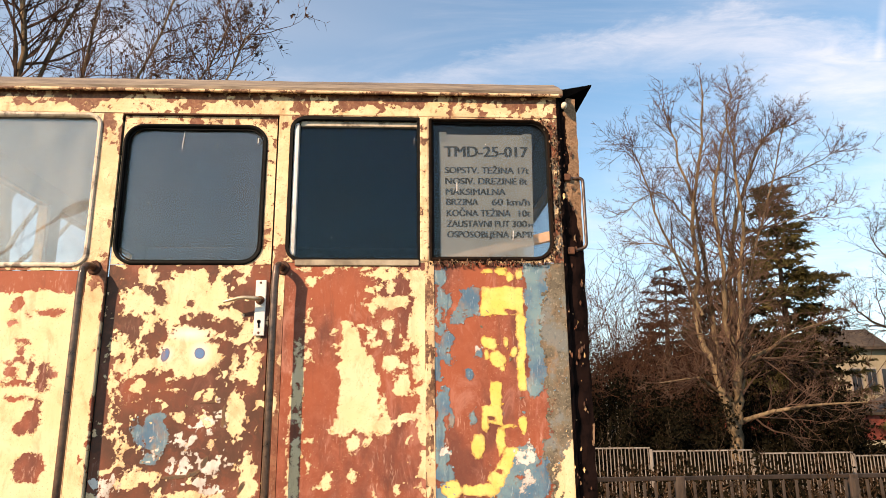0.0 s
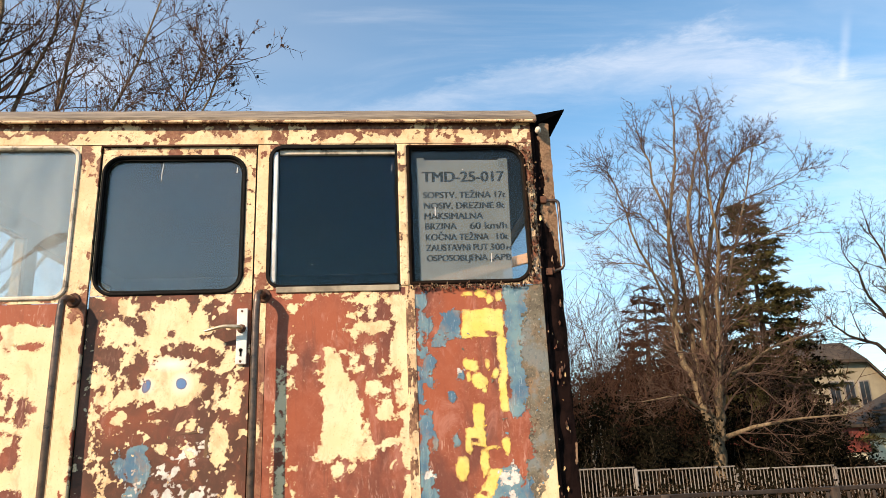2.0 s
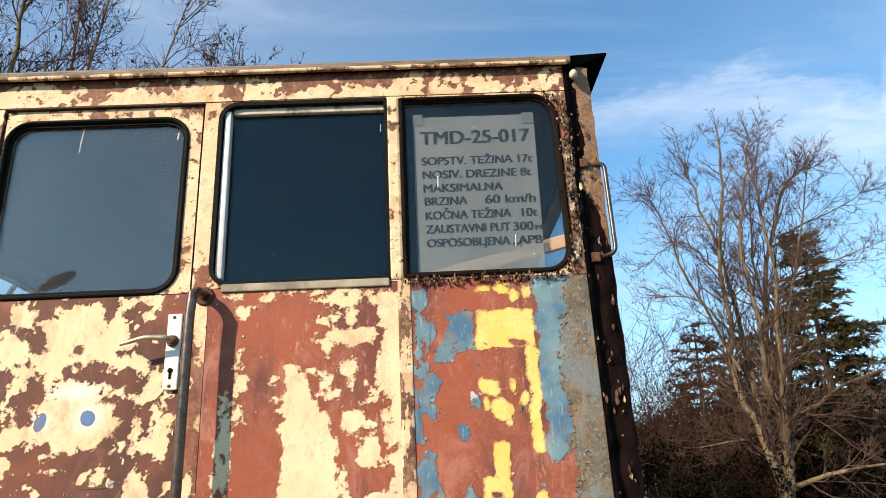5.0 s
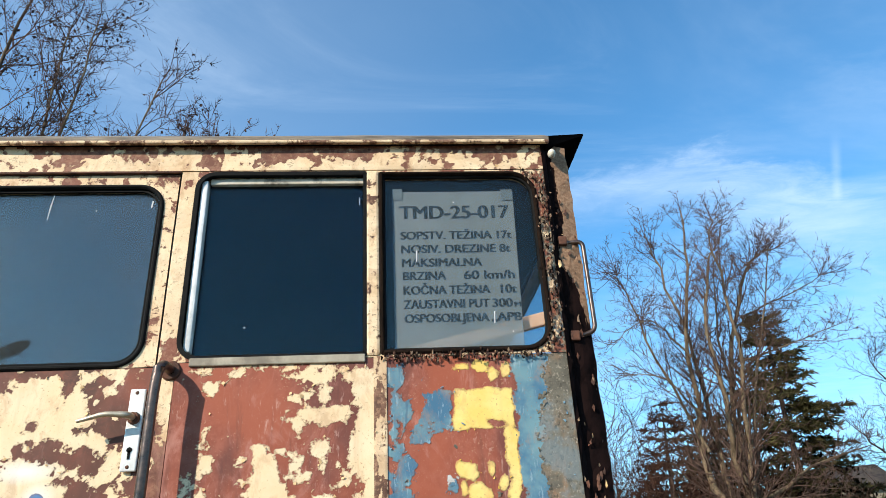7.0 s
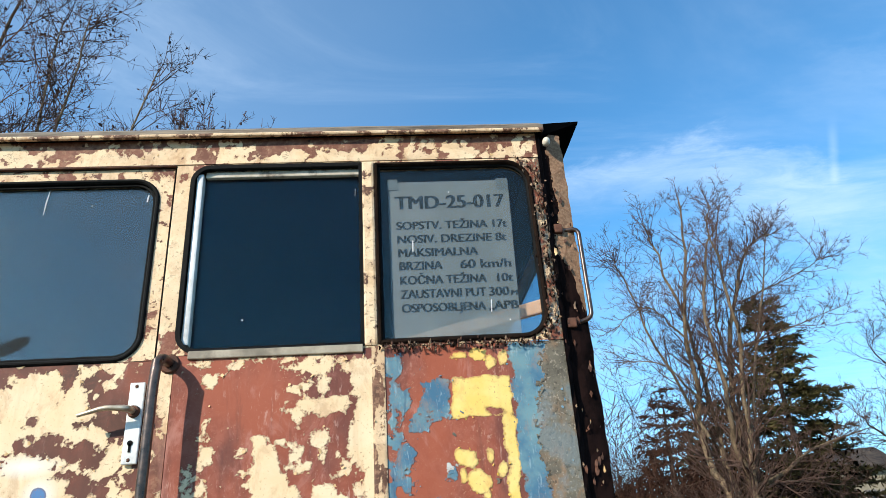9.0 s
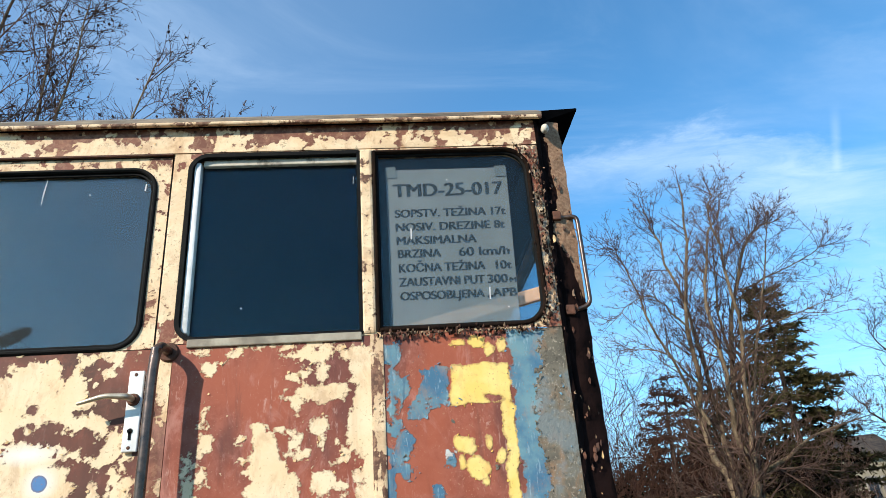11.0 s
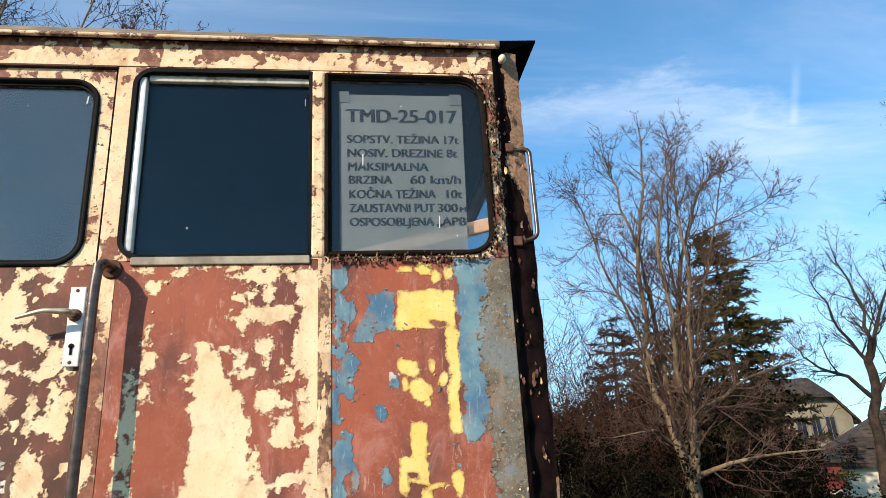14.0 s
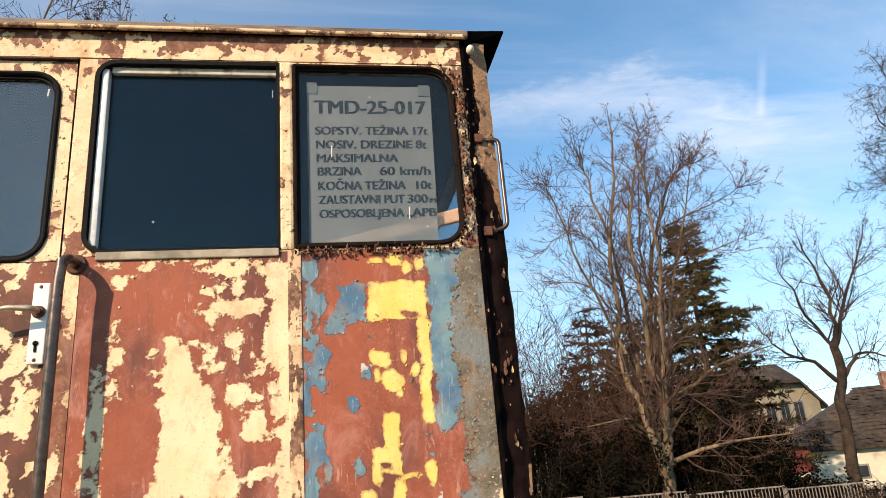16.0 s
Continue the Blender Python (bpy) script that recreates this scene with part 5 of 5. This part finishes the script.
Y = 12.7
bare_tree("bare_tree", (6.0, Y, 0), [
    ([(6.02, Y, -0.1), (5.99, Y, 0.9), (5.99, Y, 1.36)], 0.118, 0.120),
    ([(5.99, Y, 1.30), (5.75, Y, 2.33), (5.56, Y + 0.1, 3.38), (5.62, Y + 0.1, 5.15), (5.88, Y, 6.91), (6.04, Y, 8.15)], 0.088, 0.012),
    ([(6.00, Y, 1.30), (6.13, Y - 0.1, 2.43), (5.98, Y - 0.2, 3.27), (5.92, Y - 0.3, 4.58), (6.02, Y - 0.3, 6.31), (6.60, Y - 0.3, 7.5)], 0.084, 0.012),
    ([(6.02, Y, 1.30), (6.25, Y + 0.1, 2.53), (6.28, Y + 0.2, 4.03), (6.77, Y + 0.2, 5.85), (7.40, Y + 0.3, 7.1), (7.95, Y + 0.3, 7.4)], 0.080, 0.012),
    ([(6.00, Y, 1.30), (5.90, Y + 0.2, 3.0), (5.82, Y + 0.3, 5.0), (5.50, Y + 0.3, 7.0), (5.32, Y + 0.3, 7.75)], 0.062, 0.009),
    ([(6.10, Y, 1.40), (6.18, Y - 0.3, 3.5), (6.42, Y - 0.4, 5.2), (6.30, Y - 0.4, 7.0), (6.42, Y - 0.4, 7.8)], 0.062, 0.009),
    ([(6.20, Y, 2.20), (6.60, Y - 0.2, 4.4), (7.15, Y - 0.2, 6.0), (7.55, Y - 0.2, 7.3)], 0.035, 0.007),
    ([(5.60, Y, 3.40), (5.05, Y + 0.2, 5.1), (4.70, Y + 0.2, 6.5), (4.55, Y + 0.2, 6.9)], 0.032, 0.007),
    ([(6.25, Y, 2.5), (6.45, Y + 0.4, 4.2), (6.50, Y + 0.5, 6.0), (6.75, Y + 0.4, 7.3)], 0.042, 0.009),
    ([(6.11, Y, 1.45), (6.55, Y - 0.4, 1.62), (7.09, Y - 0.7, 1.72), (7.96, Y - 0.9, 1.76)], 0.052, 0.011),
    ([(6.30, Y, 2.55), (6.70, Y - 0.3, 2.75), (7.16, Y - 0.4, 3.05), (8.07, Y - 0.5, 3.30)], 0.050, 0.010),
    ([(6.30, Y, 2.50), (7.0, Y + 0.3, 2.62), (8.1, Y + 0.5, 2.52)], 0.025, 0.009),
    ([(5.80, Y, 1.95), (5.40, Y - 0.3, 2.2), (5.12, Y - 0.4, 2.21), (4.48, Y - 0.5, 2.13)], 0.028, 0.009),
    ([(6.90, Y + 0.2, 5.90), (7.5, Y, 6.15), (7.93, Y, 6.33), (8.75, Y, 6.76)], 0.022, 0.005),
    ([(5.62, Y, 5.10), (5.2, Y, 5.6), (4.79, Y - 0.2, 5.75), (4.15, Y - 0.2, 5.3)], 0.022, 0.005),
    ([(5.58, Y, 4.0), (5.0, Y - 0.3, 4.6), (4.3, Y - 0.4, 4.7)], 0.025, 0.005),
    ([(6.6, Y, 5.0), (7.4, Y - 0.3, 5.2), (8.3, Y - 0.4, 5.5)], 0.022, 0.005),
], "tall bare tree with several grey stems behind the fences", BARK, TWIG, 11, counts=(5, 5), reach=1.3, per_metre=10.5, skip=0.1)

Y = 8.0
bare_tree("autumn_tree", (-4.6, Y, 0), [
    ([(-4.55, Y, -0.1), (-4.62, Y, 2.5), (-4.68, Y, 4.5)], 0.105, 0.080),
    ([(-4.68, Y, 4.4), (-4.72, Y, 6.0), (-4.78, Y, 7.5), (-4.6, Y, 9.4)], 0.056, 0.012),
    ([(-4.66, Y, 4.0), (-4.2, Y, 5.0), (-3.8, Y - 0.1, 6.5), (-3.7, Y, 8.6)], 0.037, 0.008),
    ([(-4.62, Y, 3.4), (-3.8, Y, 4.9), (-3.2, Y, 5.9), (-2.75, Y, 7.6)], 0.034, 0.008),
    ([(-4.6, Y, 3.2), (-3.4, Y, 4.7), (-2.6, Y, 5.6), (-2.2, Y, 6.6)], 0.031, 0.006),
    ([(-4.6, Y, 3.0), (-3.2, Y - 0.2, 4.5), (-2.25, Y - 0.2, 5.5), (-1.85, Y - 0.2, 6.3)], 0.028, 0.006),
    ([(-4.68, Y, 4.6), (-5.4, Y, 6.0), (-5.8, Y, 8.0)], 0.037, 0.008),
    ([(-4.68, Y, 5.2), (-4.3, Y + 0.3, 7.0), (-4.2, Y + 0.3, 8.8)], 0.031, 0.008),
], "bare tree with a few withered leaves behind the trolley", BARK, TWIG, 23, counts=(4, 6), reach=1.65, leaves=1500, leaf_size=0.05, rise=0.2, skip=0.2, per_metre=8.5)

Y = 16.0
bare_tree("bare_tree", (12.3, Y, 0), [
    ([(12.25, Y, -0.1), (12.26, Y, 1.3), (12.49, Y, 2.89), (12.65, Y, 3.99)], 0.155, 0.10),
    ([(12.65, Y, 3.9), (12.66, Y, 5.0), (12.3, Y, 6.6)], 0.07, 0.012),
    ([(12.65, Y, 3.9), (13.3, Y, 5.2), (14.1, Y, 6.5)], 0.065, 0.012),
    ([(12.50, Y, 2.9), (11.85, Y, 3.45), (11.2, Y, 3.7), (10.7, Y, 4.2)], 0.065, 0.012),
    ([(12.55, Y, 3.0), (13.2, Y, 3.6), (13.9, Y, 3.5)], 0.065, 0.012),
    ([(12.62, Y, 3.6), (12.0, Y, 4.6), (11.5, Y, 5.8)], 0.06, 0.010),
], "bare garden tree with dark spreading limbs beside the house", BARK_DARK, BARK_DARK, 31, counts=(5, 7), reach=1.7, per_metre=7.0)

Y = 14.0
bare_tree("drooping_tree", (15.2, Y, 0), [
    ([(15.1, Y, -0.1), (15.1, Y, 3.0), (15.0, Y, 6.5), (14.9, Y, 10.5)], 0.24, 0.03),
    ([(15.0, Y, 4.5), (14.2, Y, 6.3), (13.3, Y, 7.4)], 0.07, 0.010),
    ([(15.0, Y, 5.5), (14.3, Y, 7.8), (13.7, Y, 9.2)], 0.07, 0.010),
    ([(15.0, Y, 3.6), (14.2, Y, 5.2), (13.4, Y, 6.0)], 0.07, 0.010),
    ([(15.0, Y, 7.0), (14.6, Y, 9.0), (14.2, Y, 10.6)], 0.06, 0.010),
], "tall tree with hanging bare twigs at the garden edge", BARK_DARK, BARK_DARK, 37, counts=(5, 8), reach=1.7, rise=-0.16, per_metre=8.0)


def conifer(name, base, height, width, label, needles, seed, sparse=0.0, full=16):
    """Tapered trunk, separate whorls of long boughs with upturned tips, each set with side shoots of needles."""
    rng = random.Random(seed)
    tree = thing(name, base, label, "tree")
    b = Vector(base)
    smooth(part("trunk", tube([b + Vector((0.04 * math.sin(k), 0, height * k / 8 - 0.1 * (k == 0))) for k in range(9)], [0.15 * (1 - k / 8.4) for k in range(9)], 9), BARK_DARK, tree), 60)
    verts, faces, wood = [], [], ([], [])
    z = 0.08 * height
    while z < height * 0.985:
        s = z / height
        for _ in range(rng.randint(6, 9)):
            if rng.random() < sparse:
                continue
            a = rng.uniform(0, 2 * math.pi)
            out = Vector((math.cos(a), math.sin(a), 0))
            side = Vector((-out.y, out.x, 0))
            r = (width * (1 - s) ** 0.62 * (0.85 + 0.4 * noise.noise((z * 1.1, a, seed))) + 0.12) * rng.uniform(0.45, 1.15)
            droop, lift = rng.uniform(0.15, 0.65), rng.uniform(0.0, 0.35)
            pts = [b + Vector((0, 0, z)) + out * (r * k / 5) + side * rng.gauss(0, 0.03) + Vector((0, 0, r * (lift * k / 5 - droop * (k / 5) ** 1.5 + 0.22 * (k / 5) ** 3))) for k in range(6)]
            tube(pts, [0.020 * (1 - k / 6) + 0.004 for k in range(6)], 3, cap=False, out=wood)
            for m in range(int(r / 0.085)):
                k = 4.99 * (0.18 + 0.82 * (m + rng.random()) / (r / 0.085 + 1))
                p = pts[int(k)].lerp(pts[int(k) + 1], k % 1)
                d = (out * rng.uniform(0.5, 1.0) + side * rng.choice((-1, 1)) * rng.uniform(0.5, 1.1) + Vector((0, 0, rng.uniform(-0.35, 0.2)))).normalized()
                long = rng.uniform(0.18, 0.42) * (1.15 - 0.13 * k)
                for _ in range(full):
                    q = p + d * long * rng.random()
                    e = (d + Vector((rng.gauss(0, 0.55), rng.gauss(0, 0.55), rng.gauss(0.05, 0.45)))).normalized()
                    w = e.cross(Vector((rng.gauss(0, 1), rng.gauss(0, 1), rng.gauss(0, 1)))).normalized()
                    size, n = rng.uniform(0.08, 0.20), len(verts)
                    verts += [q - w * size * 0.05, q + e * size * 0.5 - w * size * 0.10, q + e * size, q + e * size * 0.5 + w * size * 0.10, q + w * size * 0.05]
                    faces += [(n, n + 1, n + 2), (n, n + 2, n + 3, n + 4)]
        z += rng.uniform(0.13, 0.30)
    tagged(part("branch_wood", wood, BARK_DARK, tree), kind="stuff")
    part("crown", (verts, faces), needles, tree)


conifer("conifer", (10.25, 18.0, 0), 7.95, 2.7, "olive green conifer behind the bare tree", NEEDLE, 41, 0.05)
conifer("conifer", (6.8, 17.6, 0), 5.4, 1.7, "half-dead brownish conifer among the shrubs", NEEDLE_BROWN, 43, 0.2, 8)
conifer("conifer", (8.6, 19.0, 0), 5.4, 2.8, "dark green conifer with browned tips", NEEDLE, 47, 0.1)
conifer("conifer", (11.6, 19.8, 0), 2.6, 0.9, "low dark green conifer beside the house", NEEDLE, 49, 0.1)


def thicket(name, x0, x1, y0, y1, height, count, mat, label, seed, leafy=0, leafmat=None, counts=(4, 8), size=(0.08, 0.20), thick=0.014):
    """Many thin stems from the ground, with twigs; leaves where there are any."""
    rng = random.Random(seed)
    out, tips = ([], []), []
    for _ in range(count):
        p = Vector((rng.uniform(x0, x1), rng.uniform(y0, y1), -0.05))
        spray(rng, out, p, (rng.gauss(0, 0.22), rng.gauss(0, 0.22), 1), height * rng.uniform(0.35, 1.15), thick, len(counts), 0.38, 3, 0.1, counts, tips, 0.006)
    ob = tagged(part(name, out, mat), label, "shrub", kind="stuff")
    if leafy:
        verts, faces = [], []
        for _ in range(leafy):
            q = rng.choice(tips)
            leaf(rng, q + Vector((rng.gauss(0, 0.08), rng.gauss(0, 0.08), rng.gauss(0, 0.08))), rng.uniform(*size), verts, faces)
        part("foliage", (verts, faces), leafmat, ob)


thicket("thicket", 3.0, 5.4, 13.6, 15.6, 4.2, 110, THICKET, "tangle of bare brown shrubs", 51, counts=(4, 8), thick=0.020)
thicket("thicket", 5.2, 8.8, 13.8, 16.0, 3.2, 45, THICKET, "tangle of bare brown shrubs", 53, counts=(4, 8), thick=0.020)
thicket("thicket", 3.6, 8.0, 17.6, 18.6, 4.2, 30, THICKET, "taller bare shrubs in front of the hedge", 55, counts=(5, 8), thick=0.022)
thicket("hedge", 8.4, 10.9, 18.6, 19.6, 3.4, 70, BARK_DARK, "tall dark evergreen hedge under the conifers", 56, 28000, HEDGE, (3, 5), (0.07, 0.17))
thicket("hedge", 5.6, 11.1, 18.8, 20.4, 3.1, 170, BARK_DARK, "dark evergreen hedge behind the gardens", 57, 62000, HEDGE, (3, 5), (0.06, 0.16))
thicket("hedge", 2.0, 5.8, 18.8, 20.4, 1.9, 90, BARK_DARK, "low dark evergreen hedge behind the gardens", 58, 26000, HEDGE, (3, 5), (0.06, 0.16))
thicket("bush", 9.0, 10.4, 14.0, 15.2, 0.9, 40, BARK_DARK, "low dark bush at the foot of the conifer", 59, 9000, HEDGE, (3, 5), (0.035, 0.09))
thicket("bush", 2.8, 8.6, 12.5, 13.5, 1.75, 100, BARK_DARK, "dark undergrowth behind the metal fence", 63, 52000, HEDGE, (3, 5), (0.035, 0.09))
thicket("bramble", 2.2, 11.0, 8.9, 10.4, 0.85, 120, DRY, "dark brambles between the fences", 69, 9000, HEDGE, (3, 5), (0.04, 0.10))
thicket("weeds", 2.2, 9.8, 7.2, 7.9, 0.95, 130, DRY, "dry brown weeds along the fence", 61, 0, None, (3, 5))
thicket("weeds", 2.6, 11.0, 8.8, 10.6, 0.95, 150, DRY, "dry brown weeds between the fences", 67, 0, None, (3, 5))


# ---- fences ----
def near_fence():
    """Weathered picket fence: dark rail on top, pale uprights."""
    y = 8.2
    fence = thing("picket_fence", (4.5, y, 0), "weathered picket fence with pale uprights and a dark top rail", "fence")
    part("top_rail", box(1.6, 9.6, y - 0.03, y + 0.03, 0.855, 0.900, 0.008), DARK_WOOD, fence)
    part("bottom_rail", box(1.6, 9.6, y - 0.03, y + 0.03, 0.28, 0.34, 0.008), DARK_WOOD, fence)
    rng = random.Random(3)
    me = None
    for k in range(54):
        x = 1.7 + k * 0.147
        if me is None:
            bm = box(-0.015, 0.015, -0.012, 0.012, 0, 0.80, 0.004)
            me = bpy.data.meshes.new("picket")
            bm.to_mesh(me)
            bm.free()
            me.materials.append(GREY_WOOD)
        ob = new("picket", me)
        ob.parent = fence
        ob.matrix_basis = pose(x - 4.5 + rng.gauss(0, 0.008), -0.045, 0.04, 0, rng.gauss(0, 0.8), 0)
    for x in (3.15, 5.2, 7.3, 9.4):
        part("post", box(x - 0.05, x + 0.05, y - 0.05, y + 0.05, -0.1, 0.90, 0.01), GREY_WOOD, fence)


near_fence()


def far_fence():
    """Metal fence in bays of thin whitish bars."""
    y = 11.0
    for x0 in np.arange(2.2, 10.4, 1.62):
        z = 1.10 - 0.033 * (x0 - 2.2)
        bay = thing("bar_fence", (x0 + 0.8, y, 0), "whitish metal fence bay of thin upright bars", "fence", "fence bays")
        part("top_rail", box(x0, x0 + 1.6, y - 0.012, y + 0.012, z - 0.022, z, 0.003), PALE_WOOD, bay)
        part("bottom_rail", box(x0, x0 + 1.6, y - 0.012, y + 0.012, 0.16, 0.185, 0.003), PALE_WOOD, bay)
        for x in (x0 - 0.008,):
            part("post", box(x - 0.02, x + 0.02, y - 0.02, y + 0.02, -0.1, z + 0.02, 0.004), PALE_WOOD, bay)
        bm = box(-0.006, 0.006, -0.005, 0.005, 0.18, z - 0.02)
        me = bpy.data.meshes.new("bar")
        bm.to_mesh(me)
        bm.free()
        me.materials.append(PALE_WOOD)
        for k in range(27):
            ob = new("bar", me)
            ob.parent = bay
            ob.matrix_basis = Matrix.Translation((-0.78 + k * 0.0595, 0, 0))


far_fence()


# ---- houses ----
def low_house():
    house = thing("house", (21.0, 26.5, 0), "low whitewashed house with an old brown tiled roof", "house")
    part("wall", box(16.4, 26.0, 24.0, 29.0, -0.1, 1.50), PLASTER, house)
    verts = [(16.15, 23.75, 1.40), (26.3, 23.75, 1.40), (26.3, 29.25, 1.40), (16.15, 29.25, 1.40), (19.6, 26.5, 3.50), (26.3, 26.5, 3.50)]
    verts += [(x, y, z - 0.12) for x, y, z in verts]
    roof = part("roof", (verts, [(0, 1, 5, 4), (3, 0, 4), (2, 3, 4, 5), (6, 10, 11, 7), (9, 10, 6), (8, 11, 10, 9), (0, 6, 7, 1), (3, 9, 6, 0), (1, 7, 11, 5), (2, 5, 11, 8)]), TILE, house)
    rng, tv, tf, rows = random.Random(8), [], [], 15
    for r in range(rows):
        s0, s1 = r / rows, min(1.0, (r + 1.3) / rows)
        x = 16.15 + 3.45 * s0 + 0.12 * (r % 2)
        while x < 26.1:
            k, up = len(tv), 0.03 + rng.uniform(0, 0.075) + 0.06 * (rng.random() < 0.12)
            for s, h in ((s0, up), (s1, 0.012)):
                tv += [(x, 23.75 + 2.75 * s, 1.40 + 2.1 * s + h), (x + 0.25, 23.75 + 2.75 * s, 1.40 + 2.1 * s + h)]
            tv += [(x, 23.75 + 2.75 * s0, 1.40 + 2.1 * s0 + up - 0.035), (x + 0.25, 23.75 + 2.75 * s0, 1.40 + 2.1 * s0 + up - 0.035)]
            tf += [(k, k + 1, k + 3, k + 2), (k + 4, k + 5, k + 1, k)]
            x += 0.27
    tagged(part("tiling", (tv, tf), TILE, roof), kind="stuff")
    part("chimney", box(20.45, 20.83, 26.2, 26.6, 3.1, 4.0, 0.03), BRICK, house, "brick chimney")
    for x0 in (17.8, 21.4):
        win = part("window", box(x0, x0 + 0.75, 23.96, 24.03, 0.30, 0.78, 0.01), PALE_WOOD, house)
        for x in (x0 + 0.06, x0 + 0.40):
            part("pane", box(x, x + 0.29, 23.945, 23.965, 0.36, 0.72), WINDOW_DARK, win)
    house.matrix_basis = Matrix.Translation((16.2, 23.8, 0)) @ Matrix.Rotation(radians(-22), 4, "Z") @ Matrix.Translation((-16.2, -23.8, 0)) @ house.matrix_basis


def tall_house():
    house = thing("house", (20.8, 33.0, 0), "ochre house with a row of tall dark windows under its gable", "house")
    verts = [(18.9, 30, -0.1), (22.4, 30, -0.1), (22.4, 30, 3.45), (21.35, 30, 4.55), (18.9, 30, 4.55)]
    verts += [(x, 36.0, z) for x, _, z in verts]
    part("wall", (verts, [(0, 1, 2, 3, 4), (9, 8, 7, 6, 5), (0, 5, 6, 1), (1, 6, 7, 2), (4, 9, 5, 0)]), PLASTER_WARM, house)
    verts = [(18.6, 29.7, 4.42), (21.45, 29.7, 4.42), (21.45, 31.2, 5.35), (18.6, 31.2, 5.25), (22.65, 29.8, 3.2), (22.65, 36.2, 3.2), (21.45, 36.2, 5.35), (18.6, 36.2, 5.25)]
    verts += [(x, y, z - 0.14) for x, y, z in verts]
    part("roof", (verts, [(0, 1, 2, 3), (1, 4, 5, 6, 2), (3, 2, 6, 7), (8, 11, 10, 9), (9, 10, 14, 13, 12), (0, 8, 9, 1), (1, 9, 12, 4), (4, 12, 13, 5), (0, 3, 11, 8)]), TILE, house)
    for x in (19.65, 20.35, 21.05):
        win = part("window", box(x - 0.06, x + 0.46, 29.95, 30.02, 2.35, 3.50, 0.01), PALE_WOOD, house)
        part("pane", box(x, x + 0.18, 29.93, 29.955, 2.42, 3.43), WINDOW_DARK, win)
        part("pane", box(x + 0.22, x + 0.40, 29.93, 29.955, 2.42, 3.43), WINDOW_DARK, win)


low_house()
tall_house()


def shed():
    s = thing("shed", (8.7, 17.0, 0), "low shed with red boarding and a pale lower wall", "shed")
    part("wall", box(7.5, 11.4, 16.4, 18.0, -0.1, 0.95), PLASTER, s)
    part("roof", box(7.35, 11.55, 16.25, 18.1, 1.52, 1.60, 0.01), TILE, s)
    me = None
    bm = box(-0.065, 0.065, -0.012, 0.012, 0, 0.58, 0.004)
    me = bpy.data.meshes.new("board")
    bm.to_mesh(me)
    bm.free()
    me.materials.append(RED_BOARD)
    for k in range(30):
        ob = new("board", me)
        ob.parent = s
        ob.matrix_basis = Matrix.Translation((7.57 + k * 0.133 - 8.7, 16.38 - 17.0, 0.945))


shed()
part_red = thing("red_cabin", (7.1, 16.0, 0), "small red painted cabin among the shrubs", "shed")
part("wall", box(6.8, 7.5, 15.8, 16.6, -0.1, 1.05, 0.01), RED_BOARD, part_red)
part("roof", box(6.72, 7.58, 15.7, 16.7, 1.05, 1.12, 0.01), TILE, part_red)


swing = thing("swing_frame", (3.85, 13.0, 0), "thin whitish metal swing frame behind the fence", "swing")
for x in (3.74, 3.93):
    smooth(part("pole", tube([(x, 13.0, -0.05), (x, 13.0, 1.86)], 0.016, 8), PALE_WOOD, swing), 60)
for x in (3.52, 4.14):
    smooth(part("leg", tube([(x, 12.9, -0.05), (3.84, 13.0, 1.45)], 0.012, 8), PALE_WOOD, swing), 60)


# ---- street lamp behind the walk, seen in the panes ----
Y = -8.4
bare_tree("bare_tree", (-7.0, Y, 0), [
    ([(-7.0, Y, -0.1), (-7.0, Y, 1.2), (-6.95, Y, 2.4)], 0.13, 0.09),
    ([(-6.95, Y, 2.3), (-7.2, Y, 3.8), (-7.4, Y, 5.6)], 0.06, 0.010),
    ([(-6.95, Y, 2.3), (-6.6, Y, 3.6), (-6.1, Y, 5.0)], 0.06, 0.010),
    ([(-6.97, Y, 1.9), (-6.3, Y, 2.8), (-5.6, Y, 3.6)], 0.05, 0.008),
    ([(-6.97, Y, 2.0), (-7.8, Y, 3.0), (-8.4, Y, 4.2)], 0.05, 0.008),
], "small bare tree mirrored in the window panes", BARK, TWIG, 77, counts=(3, 5), reach=1.2, per_metre=4.0)
lamp = thing("street_lamp", (-5.6, -2.75, 0), "grey street lamp on a thin arm, mirrored in the panes", "street lamp")
smooth(part("pole", tube([(-5.6, -2.75, -0.1), (-5.6, -2.75, 1.2), (-5.6, -2.75, 2.45)], [0.07, 0.05, 0.035], 12), LAMP_GREY, lamp), 60)
smooth(part("arm", tube([(-5.6, -2.75, 2.40), (-5.2, -2.75, 2.75), (-4.4, -2.75, 3.40), (-3.85, -2.75, 3.80)], [0.03, 0.022, 0.018, 0.016], 8), LAMP_GREY, lamp), 60)
bm = bmesh.new()
bmesh.ops.create_uvsphere(bm, u_segments=20, v_segments=10, radius=1.0, matrix=Matrix.Translation((-3.68, -2.75, 3.90)) @ Matrix.Rotation(radians(-28), 4, "Y") @ Matrix.Diagonal((0.20, 0.09, 0.055, 1)))
smooth(part("head", bm, LAMP_GREY, lamp), 60)
